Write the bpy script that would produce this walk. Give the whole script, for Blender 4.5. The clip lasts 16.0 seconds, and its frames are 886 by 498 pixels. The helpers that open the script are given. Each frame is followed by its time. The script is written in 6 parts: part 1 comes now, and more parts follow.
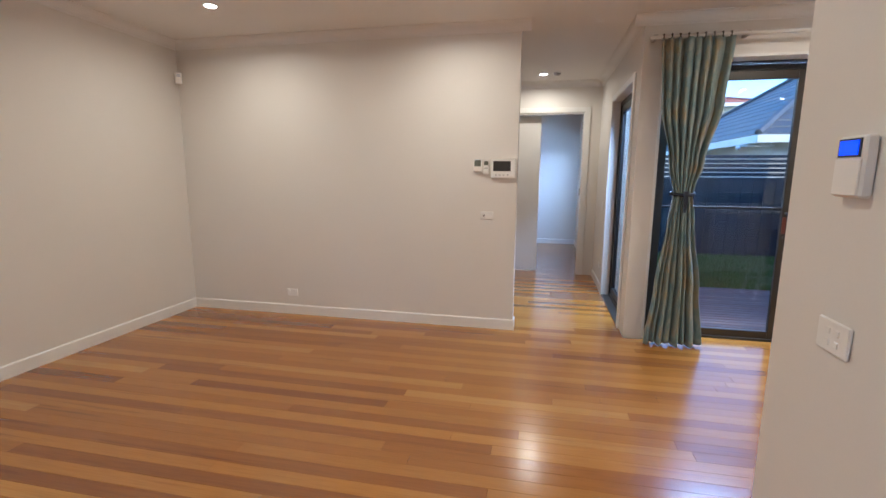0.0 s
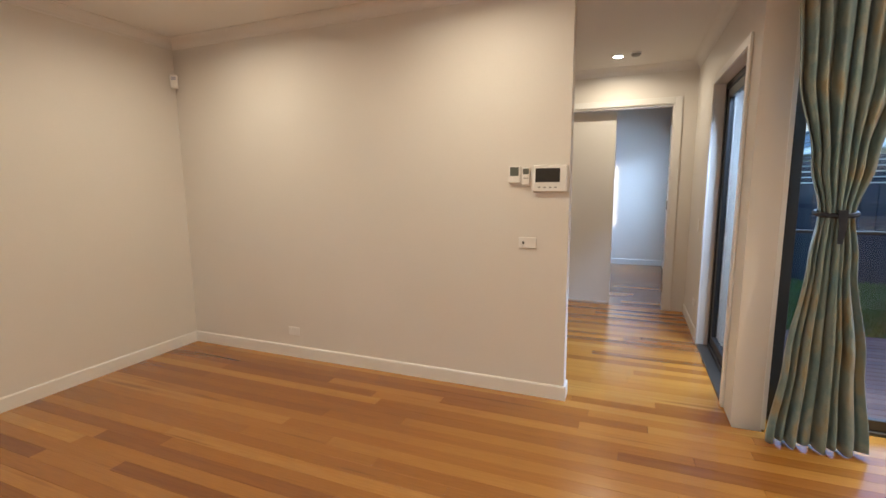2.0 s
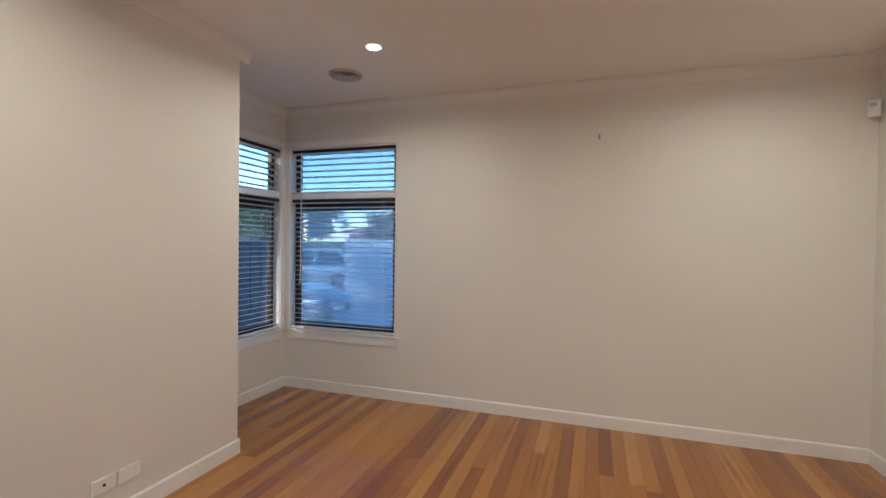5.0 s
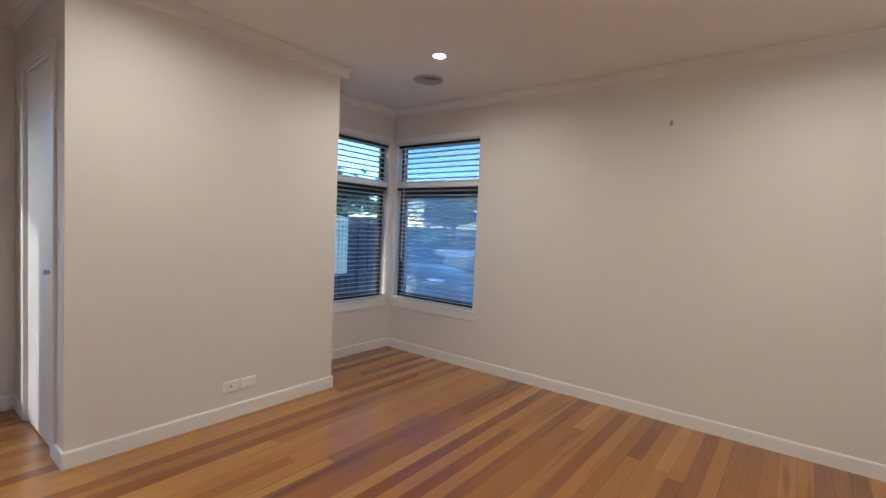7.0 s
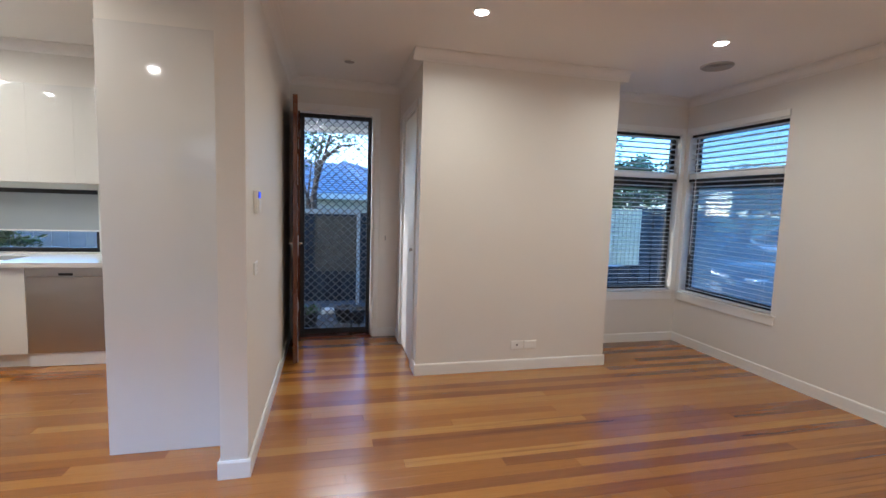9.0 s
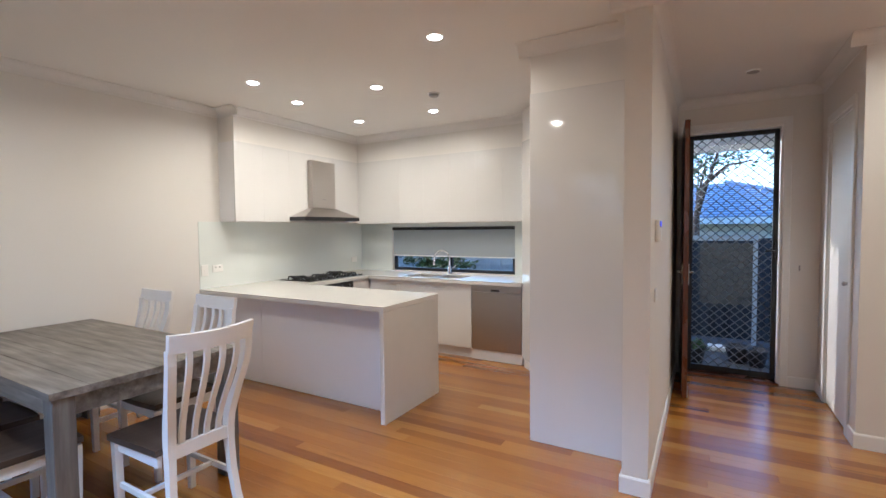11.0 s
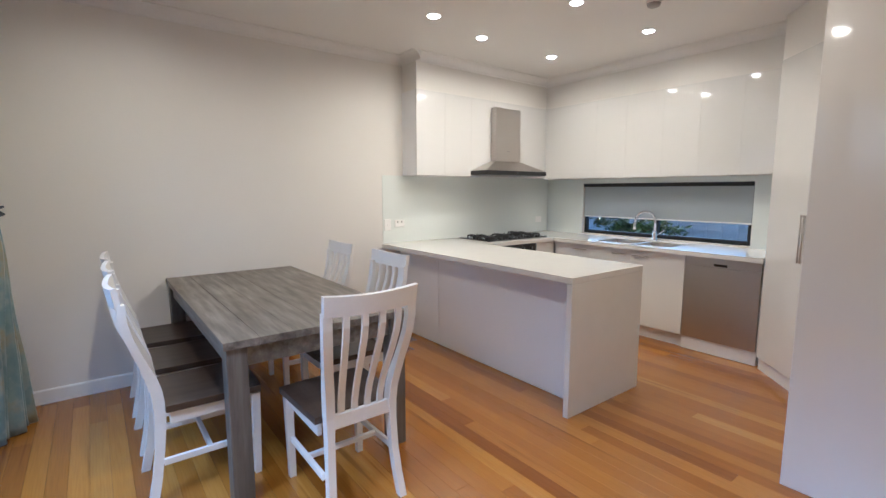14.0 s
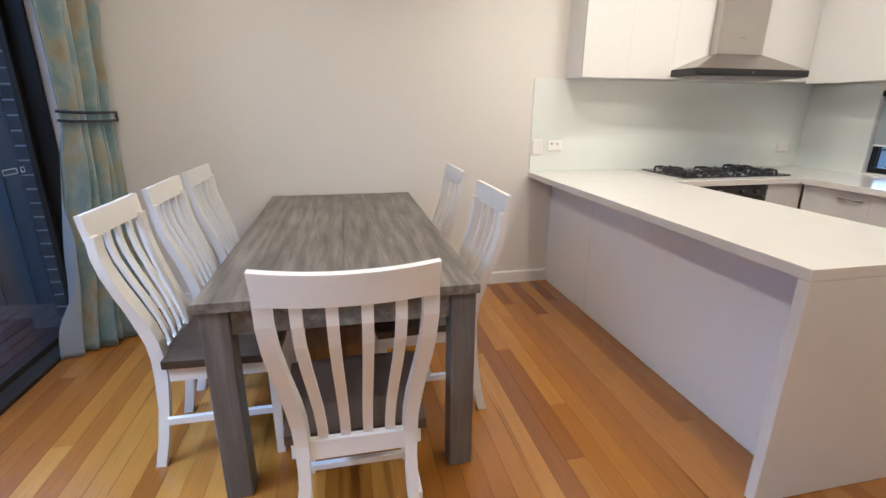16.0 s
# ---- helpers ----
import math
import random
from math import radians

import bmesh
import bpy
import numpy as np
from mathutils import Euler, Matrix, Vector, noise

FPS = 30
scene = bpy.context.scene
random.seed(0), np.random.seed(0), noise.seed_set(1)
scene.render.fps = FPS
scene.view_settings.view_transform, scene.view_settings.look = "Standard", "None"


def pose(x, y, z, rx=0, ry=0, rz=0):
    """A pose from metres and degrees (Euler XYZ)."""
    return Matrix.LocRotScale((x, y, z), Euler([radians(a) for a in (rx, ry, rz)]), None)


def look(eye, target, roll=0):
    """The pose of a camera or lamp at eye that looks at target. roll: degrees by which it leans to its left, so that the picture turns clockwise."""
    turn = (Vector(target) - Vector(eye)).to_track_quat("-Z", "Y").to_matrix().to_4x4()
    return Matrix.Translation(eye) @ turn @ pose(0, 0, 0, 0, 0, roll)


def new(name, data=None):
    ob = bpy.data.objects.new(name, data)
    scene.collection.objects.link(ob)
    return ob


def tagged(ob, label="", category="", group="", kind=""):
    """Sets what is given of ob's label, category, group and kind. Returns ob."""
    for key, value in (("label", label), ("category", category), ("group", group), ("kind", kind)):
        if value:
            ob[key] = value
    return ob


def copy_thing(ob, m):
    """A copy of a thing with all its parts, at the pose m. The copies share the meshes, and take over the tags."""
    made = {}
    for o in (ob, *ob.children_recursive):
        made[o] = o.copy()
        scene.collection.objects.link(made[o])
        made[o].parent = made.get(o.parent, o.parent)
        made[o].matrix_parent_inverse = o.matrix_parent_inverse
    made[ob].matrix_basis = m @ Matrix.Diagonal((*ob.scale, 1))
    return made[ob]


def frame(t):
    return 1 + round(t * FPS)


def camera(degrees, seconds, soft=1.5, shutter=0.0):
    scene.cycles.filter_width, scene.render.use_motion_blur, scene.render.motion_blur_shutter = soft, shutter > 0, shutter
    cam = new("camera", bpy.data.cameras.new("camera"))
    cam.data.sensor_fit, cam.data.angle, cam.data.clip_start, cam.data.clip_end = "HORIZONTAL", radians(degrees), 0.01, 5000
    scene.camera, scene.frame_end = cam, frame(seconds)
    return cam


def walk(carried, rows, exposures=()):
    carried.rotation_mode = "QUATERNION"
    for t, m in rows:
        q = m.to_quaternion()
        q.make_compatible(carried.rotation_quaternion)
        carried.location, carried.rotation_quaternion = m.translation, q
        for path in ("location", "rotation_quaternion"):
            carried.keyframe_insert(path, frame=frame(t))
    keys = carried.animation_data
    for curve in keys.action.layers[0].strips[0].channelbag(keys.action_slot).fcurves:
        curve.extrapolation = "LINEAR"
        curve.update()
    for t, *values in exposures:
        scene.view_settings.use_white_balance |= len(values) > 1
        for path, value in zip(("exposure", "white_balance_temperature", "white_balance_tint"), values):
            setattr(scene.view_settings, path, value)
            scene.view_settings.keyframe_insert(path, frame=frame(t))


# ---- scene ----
cam = camera(88.2, 16.0)
PATH = [
    (0, (0.056, 0.0, 1.435), (-0.35, 1.931, 1.112), 0.4),
    (0.5, (0.087, 0.188, 1.428), (-0.256, 2.131, 1.103), 0.3),
    (1, (0.119, 0.506, 1.456), (-0.167, 2.461, 1.146), 0.2),
    (1.5, (0.18, 0.818, 1.454), (-0.225, 2.754, 1.155), -0.1),
    (2, (0.199, 1.141, 1.46), (-0.543, 2.976, 1.177), -0.5),
    (2.5, (0.095, 1.436, 1.414), (-1.128, 2.999, 1.168), -1.2),
    (3, (-0.021, 1.639, 1.434), (-1.717, 2.682, 1.25), -1.5),
    (3.5, (0.023, 1.873, 1.42), (-1.951, 2.165, 1.288), -1.3),
    (4, (0.077, 2.005, 1.422), (-1.908, 1.797, 1.29), -0.3),
    (4.5, (0.177, 2.153, 1.416), (-1.759, 1.667, 1.29), 0.1),
    (4.7, (0.209, 2.247, 1.428), (-1.711, 1.697, 1.339), 0.3),
    (6.8, (0.287, 3.129, 1.468), (-1.351, 1.982, 1.428), 2.9),
    (7, (0.263, 3.222, 1.423), (-1.314, 1.995, 1.325), 2.5),
    (7.5, (0.172, 3.401, 1.419), (-1.192, 1.952, 1.222), 2.8),
    (8, (0.198, 3.585, 1.436), (-0.908, 1.93, 1.238), 2.1),
    (8.5, (0.304, 3.791, 1.474), (-0.522, 1.98, 1.278), 2.0),
    (9, (0.297, 3.884, 1.471), (-0.18, 1.951, 1.28), 1.8),
    (9.5, (0.233, 3.962, 1.447), (0.169, 1.974, 1.242), 1.3),
    (10, (0.296, 4.006, 1.459), (0.659, 2.051, 1.247), 0.8),
    (10.2, (0.34, 4.014, 1.46), (0.863, 2.095, 1.25), 0.7),
    (12.3, (0.513, 4.126, 1.528), (1.819, 2.613, 1.62), -0.2),
    (12.5, (0.481, 4.098, 1.532), (1.805, 2.599, 1.564), -0.1),
    (13, (0.525, 4.017, 1.475), (1.872, 2.543, 1.366), 0.2),
    (13.5, (0.689, 3.853, 1.426), (2.095, 2.448, 1.21), 0.1),
    (14, (0.86, 3.622, 1.423), (2.435, 2.414, 1.17), 0.0),
    (14.5, (1.006, 3.326, 1.449), (2.759, 2.397, 1.2), 0.3),
    (15, (1.215, 3.164, 1.431), (3.071, 2.487, 1.119), 0.7),
    (15.5, (1.412, 2.976, 1.399), (3.302, 2.528, 0.925), 0.4),
    (16, (1.49, 2.729, 1.363), (3.358, 2.327, 0.774), 0.4),
]
walk(cam, [(t, look(eye, target, roll)) for t, eye, target, roll in PATH], [(0.0, 2.45, 5320, 13), (1.0, 2.43, 4980, 11), (1.5, 2.45, 5640, 11), (2.0, 2.48, 6100, 12), (2.5, 2.53, 5830, 12), (3.0, 2.48, 5070, 10), (3.5, 2.46, 5170, 11), (4.0, 2.43, 5360, 11), (7.0, 2.41, 5190, 10), (8.0, 2.45, 5300, 12), (8.5, 2.45, 5120, 10), (9.0, 2.45, 5120, 10), (9.5, 2.41, 5450, 13), (10.0, 2.41, 5410, 13), (12.5, 2.43, 5080, 12), (14.0, 2.35, 5170, 12), (15.5, 2.48, 5320, 13), (16.0, 2.51, 5370, 13)])

# ---- world, sun, exposure ----
SUN_AZ, SUN_EL = radians(128), radians(17)          # azimuth from +y towards +x
world = bpy.data.worlds.new("world")
scene.world = world
world.use_nodes = True
wn = world.node_tree.nodes
sky = wn.new("ShaderNodeTexSky")
sky.sky_type, sky.sun_disc = "NISHITA", False
sky.sun_elevation, sky.sun_rotation = SUN_EL, SUN_AZ
sky.dust_density, sky.ozone_density = 0.35, 4.5
world.node_tree.links.new(sky.outputs[0], wn["Background"].inputs[0])
wn["Background"].inputs[1].default_value = 0.15
sun_data = bpy.data.lights.new("sun", "SUN")
sun_data.energy, sun_data.angle, sun_data.color = 0.9, radians(2), (1.0, 0.84, 0.62)
sun = new("sun", sun_data)
sun_way = Vector((math.sin(SUN_AZ) * math.cos(SUN_EL), math.cos(SUN_AZ) * math.cos(SUN_EL), math.sin(SUN_EL)))
sun.matrix_world = look(sun_way * 60, (0, 0, 0))

LAMP_W, LAMP_COLOR = 2.1, (1.0, 0.828, 0.57)


def daylight_strip(at, toward, wide, high, watts, color=(0.55, 0.74, 1.0)):
    """An area lamp added at the head of a glazed opening, in place of daylight."""
    a = bpy.data.lights.new("daylight_fill", "AREA")
    a.shape, a.size, a.size_y, a.energy, a.color = "RECTANGLE", wide, high, watts, color
    a.spread = radians(112)
    o = new("daylight_fill", a)
    o.matrix_world = look(at, toward)


daylight_strip((2.6, 4.68, 2.465), (2.2, 2.7, 0.0), 2.5, 0.05, 17)
daylight_strip((1.14, 5.08, 2.36), (0.35, 5.08, 0.0), 0.9, 0.05, 7)
daylight_strip((0.99, 8.5, 2.22), (-0.1, 9.88, 1.0), 1.5, 0.05, 6)
# warm lamp added outside the front door to brighten the entry
daylight_strip((0.24, -1.42, 2.46), (0.1, -0.3, 0.4), 0.7, 0.05, 3.5, (1.0, 0.93, 0.78))

# ---- materials ----


def nodes_of(name):
    m = bpy.data.materials.new(name)
    m.use_nodes = True
    return m, m.node_tree.nodes, m.node_tree.links, m.node_tree.nodes["Principled BSDF"]


def mapped(n, l, scale, space="Position"):
    """World position, or an object's own coordinates, stretched by scale."""
    mp = n.new("ShaderNodeMapping")
    mp.inputs["Scale"].default_value = scale if isinstance(scale, tuple) else (scale,) * 3
    if space == "Position":
        l.new(n.new("ShaderNodeNewGeometry").outputs["Position"], mp.inputs[0])
    else:
        l.new(n.new("ShaderNodeTexCoord").outputs["Object"], mp.inputs[0])
    return mp.outputs[0]


def noise_fac(n, l, scale, detail=4.0, space="Position"):
    t = n.new("ShaderNodeTexNoise")
    t.inputs["Scale"].default_value, t.inputs["Detail"].default_value = 1.0, detail
    l.new(mapped(n, l, scale, space), t.inputs["Vector"])
    return t.outputs["Fac"]


def ramp(n, l, fac, stops):
    r = n.new("ShaderNodeValToRGB")
    while len(r.color_ramp.elements) < len(stops):
        r.color_ramp.elements.new(0.5)
    for e, (p, c) in zip(r.color_ramp.elements, stops):
        e.position, e.color = p, (*c, 1)
    l.new(fac, r.inputs[0])
    return r.outputs[0]


def mixed(n, l, fac, a, b, blend="MIX"):
    m = n.new("ShaderNodeMix")
    m.data_type, m.blend_type = "RGBA", blend
    for v, s in ((fac, m.inputs[0]), (a, m.inputs[6]), (b, m.inputs[7])):
        if isinstance(v, (int, float)):
            s.default_value = v
        elif isinstance(v, tuple):
            s.default_value = (*v, 1)
        else:
            l.new(v, s)
    return m.outputs[2]


def bumped(n, l, b, height, strength, distance=0.002):
    k = n.new("ShaderNodeBump")
    k.inputs["Strength"].default_value, k.inputs["Distance"].default_value = strength, distance
    l.new(height, k.inputs["Height"])
    l.new(k.outputs[0], b.inputs["Normal"])


def maths(n, l, op, a, b):
    m = n.new("ShaderNodeMath")
    m.operation = op
    for v, s in ((a, m.inputs[0]), (b, m.inputs[1])):
        if isinstance(v, (int, float)):
            s.default_value = v
        else:
            l.new(v, s)
    return m.outputs[0]


def surface(name, color, rough=0.5, metal=0.0, vary=0.12, big=1.5, fine=60.0, bump=0.1, coat=0.0, space="Position", depth=0.001):
    """A plain finish: colour wandering at two scales, roughness to match, fine relief."""
    m, n, l, b = nodes_of(name)
    low = tuple(c * (1 - vary) for c in color)
    high = tuple(min(1, c * (1 + vary)) for c in color)
    c1 = ramp(n, l, noise_fac(n, l, big, 3, space), [(0.3, low), (0.7, high)])
    g = noise_fac(n, l, fine, 3, space)
    c2 = ramp(n, l, g, [(0.3, low), (0.7, high)])
    l.new(mixed(n, l, 0.35, c1, c2), b.inputs["Base Color"])
    r = n.new("ShaderNodeMapRange")
    r.inputs[3].default_value, r.inputs[4].default_value = max(0.02, rough * 0.85), min(1, rough * 1.15)
    l.new(g, r.inputs[0])
    l.new(r.outputs[0], b.inputs["Roughness"])
    b.inputs["Metallic"].default_value = metal
    b.inputs["Coat Weight"].default_value, b.inputs["Coat Roughness"].default_value = coat, 0.05
    if bump:
        bumped(n, l, b, g, bump, depth)
    return m


def glowing(name, color, strength):
    m, n, l, b = nodes_of(name)
    b.inputs["Base Color"].default_value = (*color, 1)
    b.inputs["Emission Color"].default_value, b.inputs["Emission Strength"].default_value = (*color, 1), strength
    return m


def pane(name, tint=(0.92, 0.96, 0.97), gloss=0.05):
    m, n, l, b = nodes_of(name)
    t, g = n.new("ShaderNodeBsdfTransparent"), n.new("ShaderNodeBsdfGlossy")
    t.inputs[0].default_value, g.inputs["Roughness"].default_value = (*tint, 1), 0.01
    w = n.new("ShaderNodeLayerWeight")
    w.inputs[0].default_value = 0.5
    p = maths(n, l, "POWER", w.outputs["Facing"], 4.0)
    f = maths(n, l, "ADD", maths(n, l, "MULTIPLY", p, 0.7), gloss)
    x = n.new("ShaderNodeMixShader")
    l.new(f, x.inputs[0])
    l.new(t.outputs[0], x.inputs[1])
    l.new(g.outputs[0], x.inputs[2])
    l.new(x.outputs[0], n["Material Output"].inputs[0])
    return m


def timber(name, stops, grain=(1.3, 26, 26), rough=0.25, coat=0.3, bump=0.12, space="Position", rand=True, coat_rough=0.12):
    """Boards: a tone for each piece, streaks along the grain, a few dark gum veins."""
    m, n, l, b = nodes_of(name)
    streak = noise_fac(n, l, grain, 6, space)
    fine = noise_fac(n, l, tuple(g * 5 for g in grain), 3, space)
    if rand:
        info = n.new("ShaderNodeObjectInfo")
        isle = n.new("ShaderNodeNewGeometry")
        both = maths(n, l, "FRACT", maths(n, l, "ADD", info.outputs["Random"], isle.outputs["Random Per Island"]), 0)
        tone = maths(n, l, "ADD", maths(n, l, "MULTIPLY", both, 0.78), maths(n, l, "MULTIPLY", streak, 0.22))
    else:
        tone = streak
    c = ramp(n, l, tone, stops)
    dark = ramp(n, l, fine, [(0.25, (0.72, 0.66, 0.6)), (0.6, (1, 1, 1))])
    c = mixed(n, l, 0.55, c, mixed(n, l, 1.0, c, dark, "MULTIPLY"))
    vein = ramp(n, l, noise_fac(n, l, tuple(g * 0.55 for g in grain), 8, space), [(0.30, (0.45, 0.36, 0.3)), (0.37, (1, 1, 1))])
    c = mixed(n, l, 0.6, c, mixed(n, l, 1.0, c, vein, "MULTIPLY"))
    l.new(c, b.inputs["Base Color"])
    r = n.new("ShaderNodeMapRange")
    r.inputs[3].default_value, r.inputs[4].default_value = rough * 0.8, rough * 1.3
    l.new(noise_fac(n, l, 3.0, 4), r.inputs[0])
    l.new(r.outputs[0], b.inputs["Roughness"])
    b.inputs["Coat Weight"].default_value, b.inputs["Coat Roughness"].default_value = coat, coat_rough
    bumped(n, l, b, fine, bump, 0.0006)
    return m


WALL = surface("wall_paint", (0.76, 0.73, 0.68), 0.6, vary=0.025, big=0.9, fine=140, bump=0.06)
CEIL = surface("ceiling_paint", (0.80, 0.78, 0.75), 0.75, vary=0.02, big=0.7, fine=120, bump=0.05)
TRIM = surface("trim_enamel", (0.82, 0.81, 0.78), 0.32, vary=0.012, fine=12, bump=0.01)
DOORW = surface("door_enamel", (0.78, 0.76, 0.72), 0.32, vary=0.02, fine=50, bump=0.05)
FLOORB = timber("floor_timber", [(0.02, (0.175, 0.052, 0.006)), (0.22, (0.275, 0.095, 0.011)), (0.5, (0.345, 0.136, 0.016)), (0.78, (0.415, 0.178, 0.026)), (0.98, (0.49, 0.245, 0.050))], grain=(1.0, 30, 30), rough=0.19, coat=0.42, coat_rough=0.24)
SUBFLOOR = surface("subfloor", (0.10, 0.06, 0.04), 0.8)
GLOSSW = surface("gloss_white_panel", (0.72, 0.705, 0.68), 0.06, vary=0.01, fine=8, bump=0.012, coat=0.9)
SATINW = surface("satin_white_panel", (0.78, 0.77, 0.77), 0.30, vary=0.015, fine=30, bump=0.03)
STONE = surface("white_stone", (0.68, 0.655, 0.61), 0.14, vary=0.02, big=9, fine=260, bump=0.02)
SPLASH = surface("pale_glass", (0.79, 0.825, 0.785), 0.06, vary=0.02, big=0.8, fine=5, bump=0.0, coat=0.6)
STEEL = surface("brushed_steel", (0.50, 0.47, 0.44), 0.30, 1.0, vary=0.05, big=1.0, fine=(3, 3, 300), bump=0.02)
CHROME = surface("chrome", (0.75, 0.75, 0.75), 0.08, 1.0, vary=0.03)
ALU = surface("dark_aluminium", (0.010, 0.0105, 0.012), 0.42, 0.0, vary=0.12, fine=120)
BRONZE = surface("bronze_aluminium", (0.062, 0.054, 0.046), 0.35, 0.5, vary=0.1, fine=120)
BLACK = surface("black_plastic", (0.012, 0.012, 0.013), 0.3, vary=0.2)
IRON = surface("cast_iron", (0.015, 0.015, 0.016), 0.55, vary=0.25, fine=200, bump=0.3)
# White vent plastic, greyed: the shade among the louvres is in the colour.
VENT_SHADED = surface("vent_plastic_shaded", (0.42, 0.40, 0.37), 0.45, vary=0.05)
PLASTIC = surface("white_plastic", (0.86, 0.85, 0.82), 0.3, vary=0.02)
GREYP = surface("grey_plastic", (0.33, 0.32, 0.31), 0.4, vary=0.05)
LCD = glowing("blue_display", (0.01, 0.06, 1.0), 0.25)
LCDOFF = surface("dark_screen", (0.03, 0.028, 0.028), 0.12, vary=0.2)
LCDGREEN = surface("grey_display", (0.13, 0.14, 0.12), 0.2, vary=0.1)
LENS = glowing("lamp_lens", (1.0, 0.93, 0.82), 12.0)
GLASS = pane("clear_glass")
TABLEW = timber("grey_timber", [(0.28, (0.070, 0.058, 0.046)), (0.5, (0.150, 0.130, 0.108)), (0.72, (0.255, 0.228, 0.195))], grain=(2.6, 26, 26), rough=0.42, coat=0.05, bump=0.3, rand=False)
TABLEL = timber("grey_timber_leg", [(0.25, (0.075, 0.065, 0.055)), (0.5, (0.125, 0.112, 0.098)), (0.75, (0.185, 0.168, 0.148))], grain=(24, 24, 2.2), rough=0.45, coat=0.0, bump=0.3, rand=False)
CHAIRW = surface("chair_enamel", (0.80, 0.78, 0.74), 0.35, vary=0.03, big=6, fine=70, bump=0.06, space="Object")
SEATW = timber("seat_timber", [(0.25, (0.030, 0.020, 0.015)), (0.5, (0.050, 0.034, 0.026)), (0.75, (0.080, 0.056, 0.043))], grain=(20, 2.2, 20), rough=0.32, coat=0.1, bump=0.2, rand=False, space="Object")
DOORB = timber("door_timber", [(0.25, (0.065, 0.018, 0.010)), (0.5, (0.11, 0.032, 0.015)), (0.75, (0.17, 0.055, 0.025))], grain=(22, 22, 1.5), rough=0.25, coat=0.3, rand=False)
SLATW = surface("blind_slat", (0.70, 0.71, 0.72), 0.4, vary=0.03, fine=30, bump=0.03)
CORD = surface("cord", (0.75, 0.74, 0.72), 0.8)
ROLLER = surface("roller_fabric", (0.40, 0.44, 0.46), 0.85, vary=0.04, fine=500, bump=0.2)
TIE = surface("tie_ribbon", (0.012, 0.018, 0.035), 0.6, vary=0.2)
LINING = surface("curtain_lining", (0.30, 0.33, 0.34), 0.85, vary=0.04, fine=300, bump=0.2)
DECKB = timber("deck_timber", [(0.1, (0.085, 0.038, 0.029)), (0.5, (0.125, 0.060, 0.045)), (0.9, (0.17, 0.090, 0.070))], grain=(1.5, 30, 30), rough=0.4, coat=0.0, bump=0.3)
FENCEB = timber("fence_timber", [(0.1, (0.012, 0.018, 0.028)), (0.5, (0.018, 0.027, 0.040)), (0.9, (0.030, 0.041, 0.057))], grain=(30, 30, 1.6), rough=0.75, coat=0.0, bump=0.4)
PALEF = surface("pale_fence_paint", (0.40, 0.47, 0.54), 0.6, vary=0.1, big=3, fine=50)
TILE_DARK = surface("roof_tile_grey", (0.085, 0.088, 0.095), 0.5, vary=0.25, big=4, fine=40, bump=0.3)
TILE_RED = surface("roof_tile_red", (0.32, 0.10, 0.075), 0.6, vary=0.2, big=3, fine=40, bump=0.3)
TILE_BLUE = surface("roof_sheet_blue", (0.16, 0.24, 0.36), 0.4, vary=0.1, big=2, fine=30)
RENDERW = surface("house_render", (0.60, 0.56, 0.48), 0.8, vary=0.06, big=1, fine=60)
FASCIA = surface("fascia_paint", (0.72, 0.71, 0.66), 0.4, vary=0.04)
BRICKD = surface("grey_brick", (0.10, 0.085, 0.08), 0.8, vary=0.3, big=9, fine=90, bump=0.6, depth=0.003)
MORTAR = surface("mortar", (0.42, 0.40, 0.37), 0.9, vary=0.1, fine=150, bump=0.5)
CONCRETE = surface("concrete", (0.34, 0.345, 0.35), 0.8, vary=0.12, big=1.2, fine=60, bump=0.3, depth=0.002)
LAWN = surface("lawn_soil", (0.045, 0.085, 0.025), 0.95, vary=0.35, big=2.5, fine=45, bump=0.8, depth=0.02)
BLADE = surface("grass_blade", (0.065, 0.14, 0.028), 0.7, vary=0.3, big=2, fine=20, bump=0)
BARK = surface("bark", (0.11, 0.08, 0.06), 0.9, vary=0.3, big=8, fine=60, bump=0.8, depth=0.01)
LEAF = surface("leaf", (0.06, 0.11, 0.03), 0.5, vary=0.4, big=2.5, fine=30, bump=0)
LEAF2 = surface("leaf_autumn", (0.16, 0.12, 0.05), 0.5, vary=0.4, big=2.5, fine=30, bump=0)
ROAD = surface("asphalt", (0.06, 0.06, 0.062), 0.85, vary=0.15, fine=150, bump=0.5)
CARW = surface("car_paint_silver", (0.62, 0.64, 0.66), 0.18, 0.3, vary=0.02, coat=0.8)
CARD = surface("car_paint_dark", (0.05, 0.055, 0.065), 0.18, 0.3, vary=0.05, coat=0.8)
CARGLASS = surface("car_glass", (0.02, 0.025, 0.03), 0.05, vary=0.05)
RUBBER = surface("rubber", (0.02, 0.02, 0.02), 0.8)
LAMPGLASS = surface("headlamp", (0.7, 0.72, 0.75), 0.08, 0.6, vary=0.05)
TERRA = surface("pot_clay", (0.03, 0.03, 0.032), 0.6)


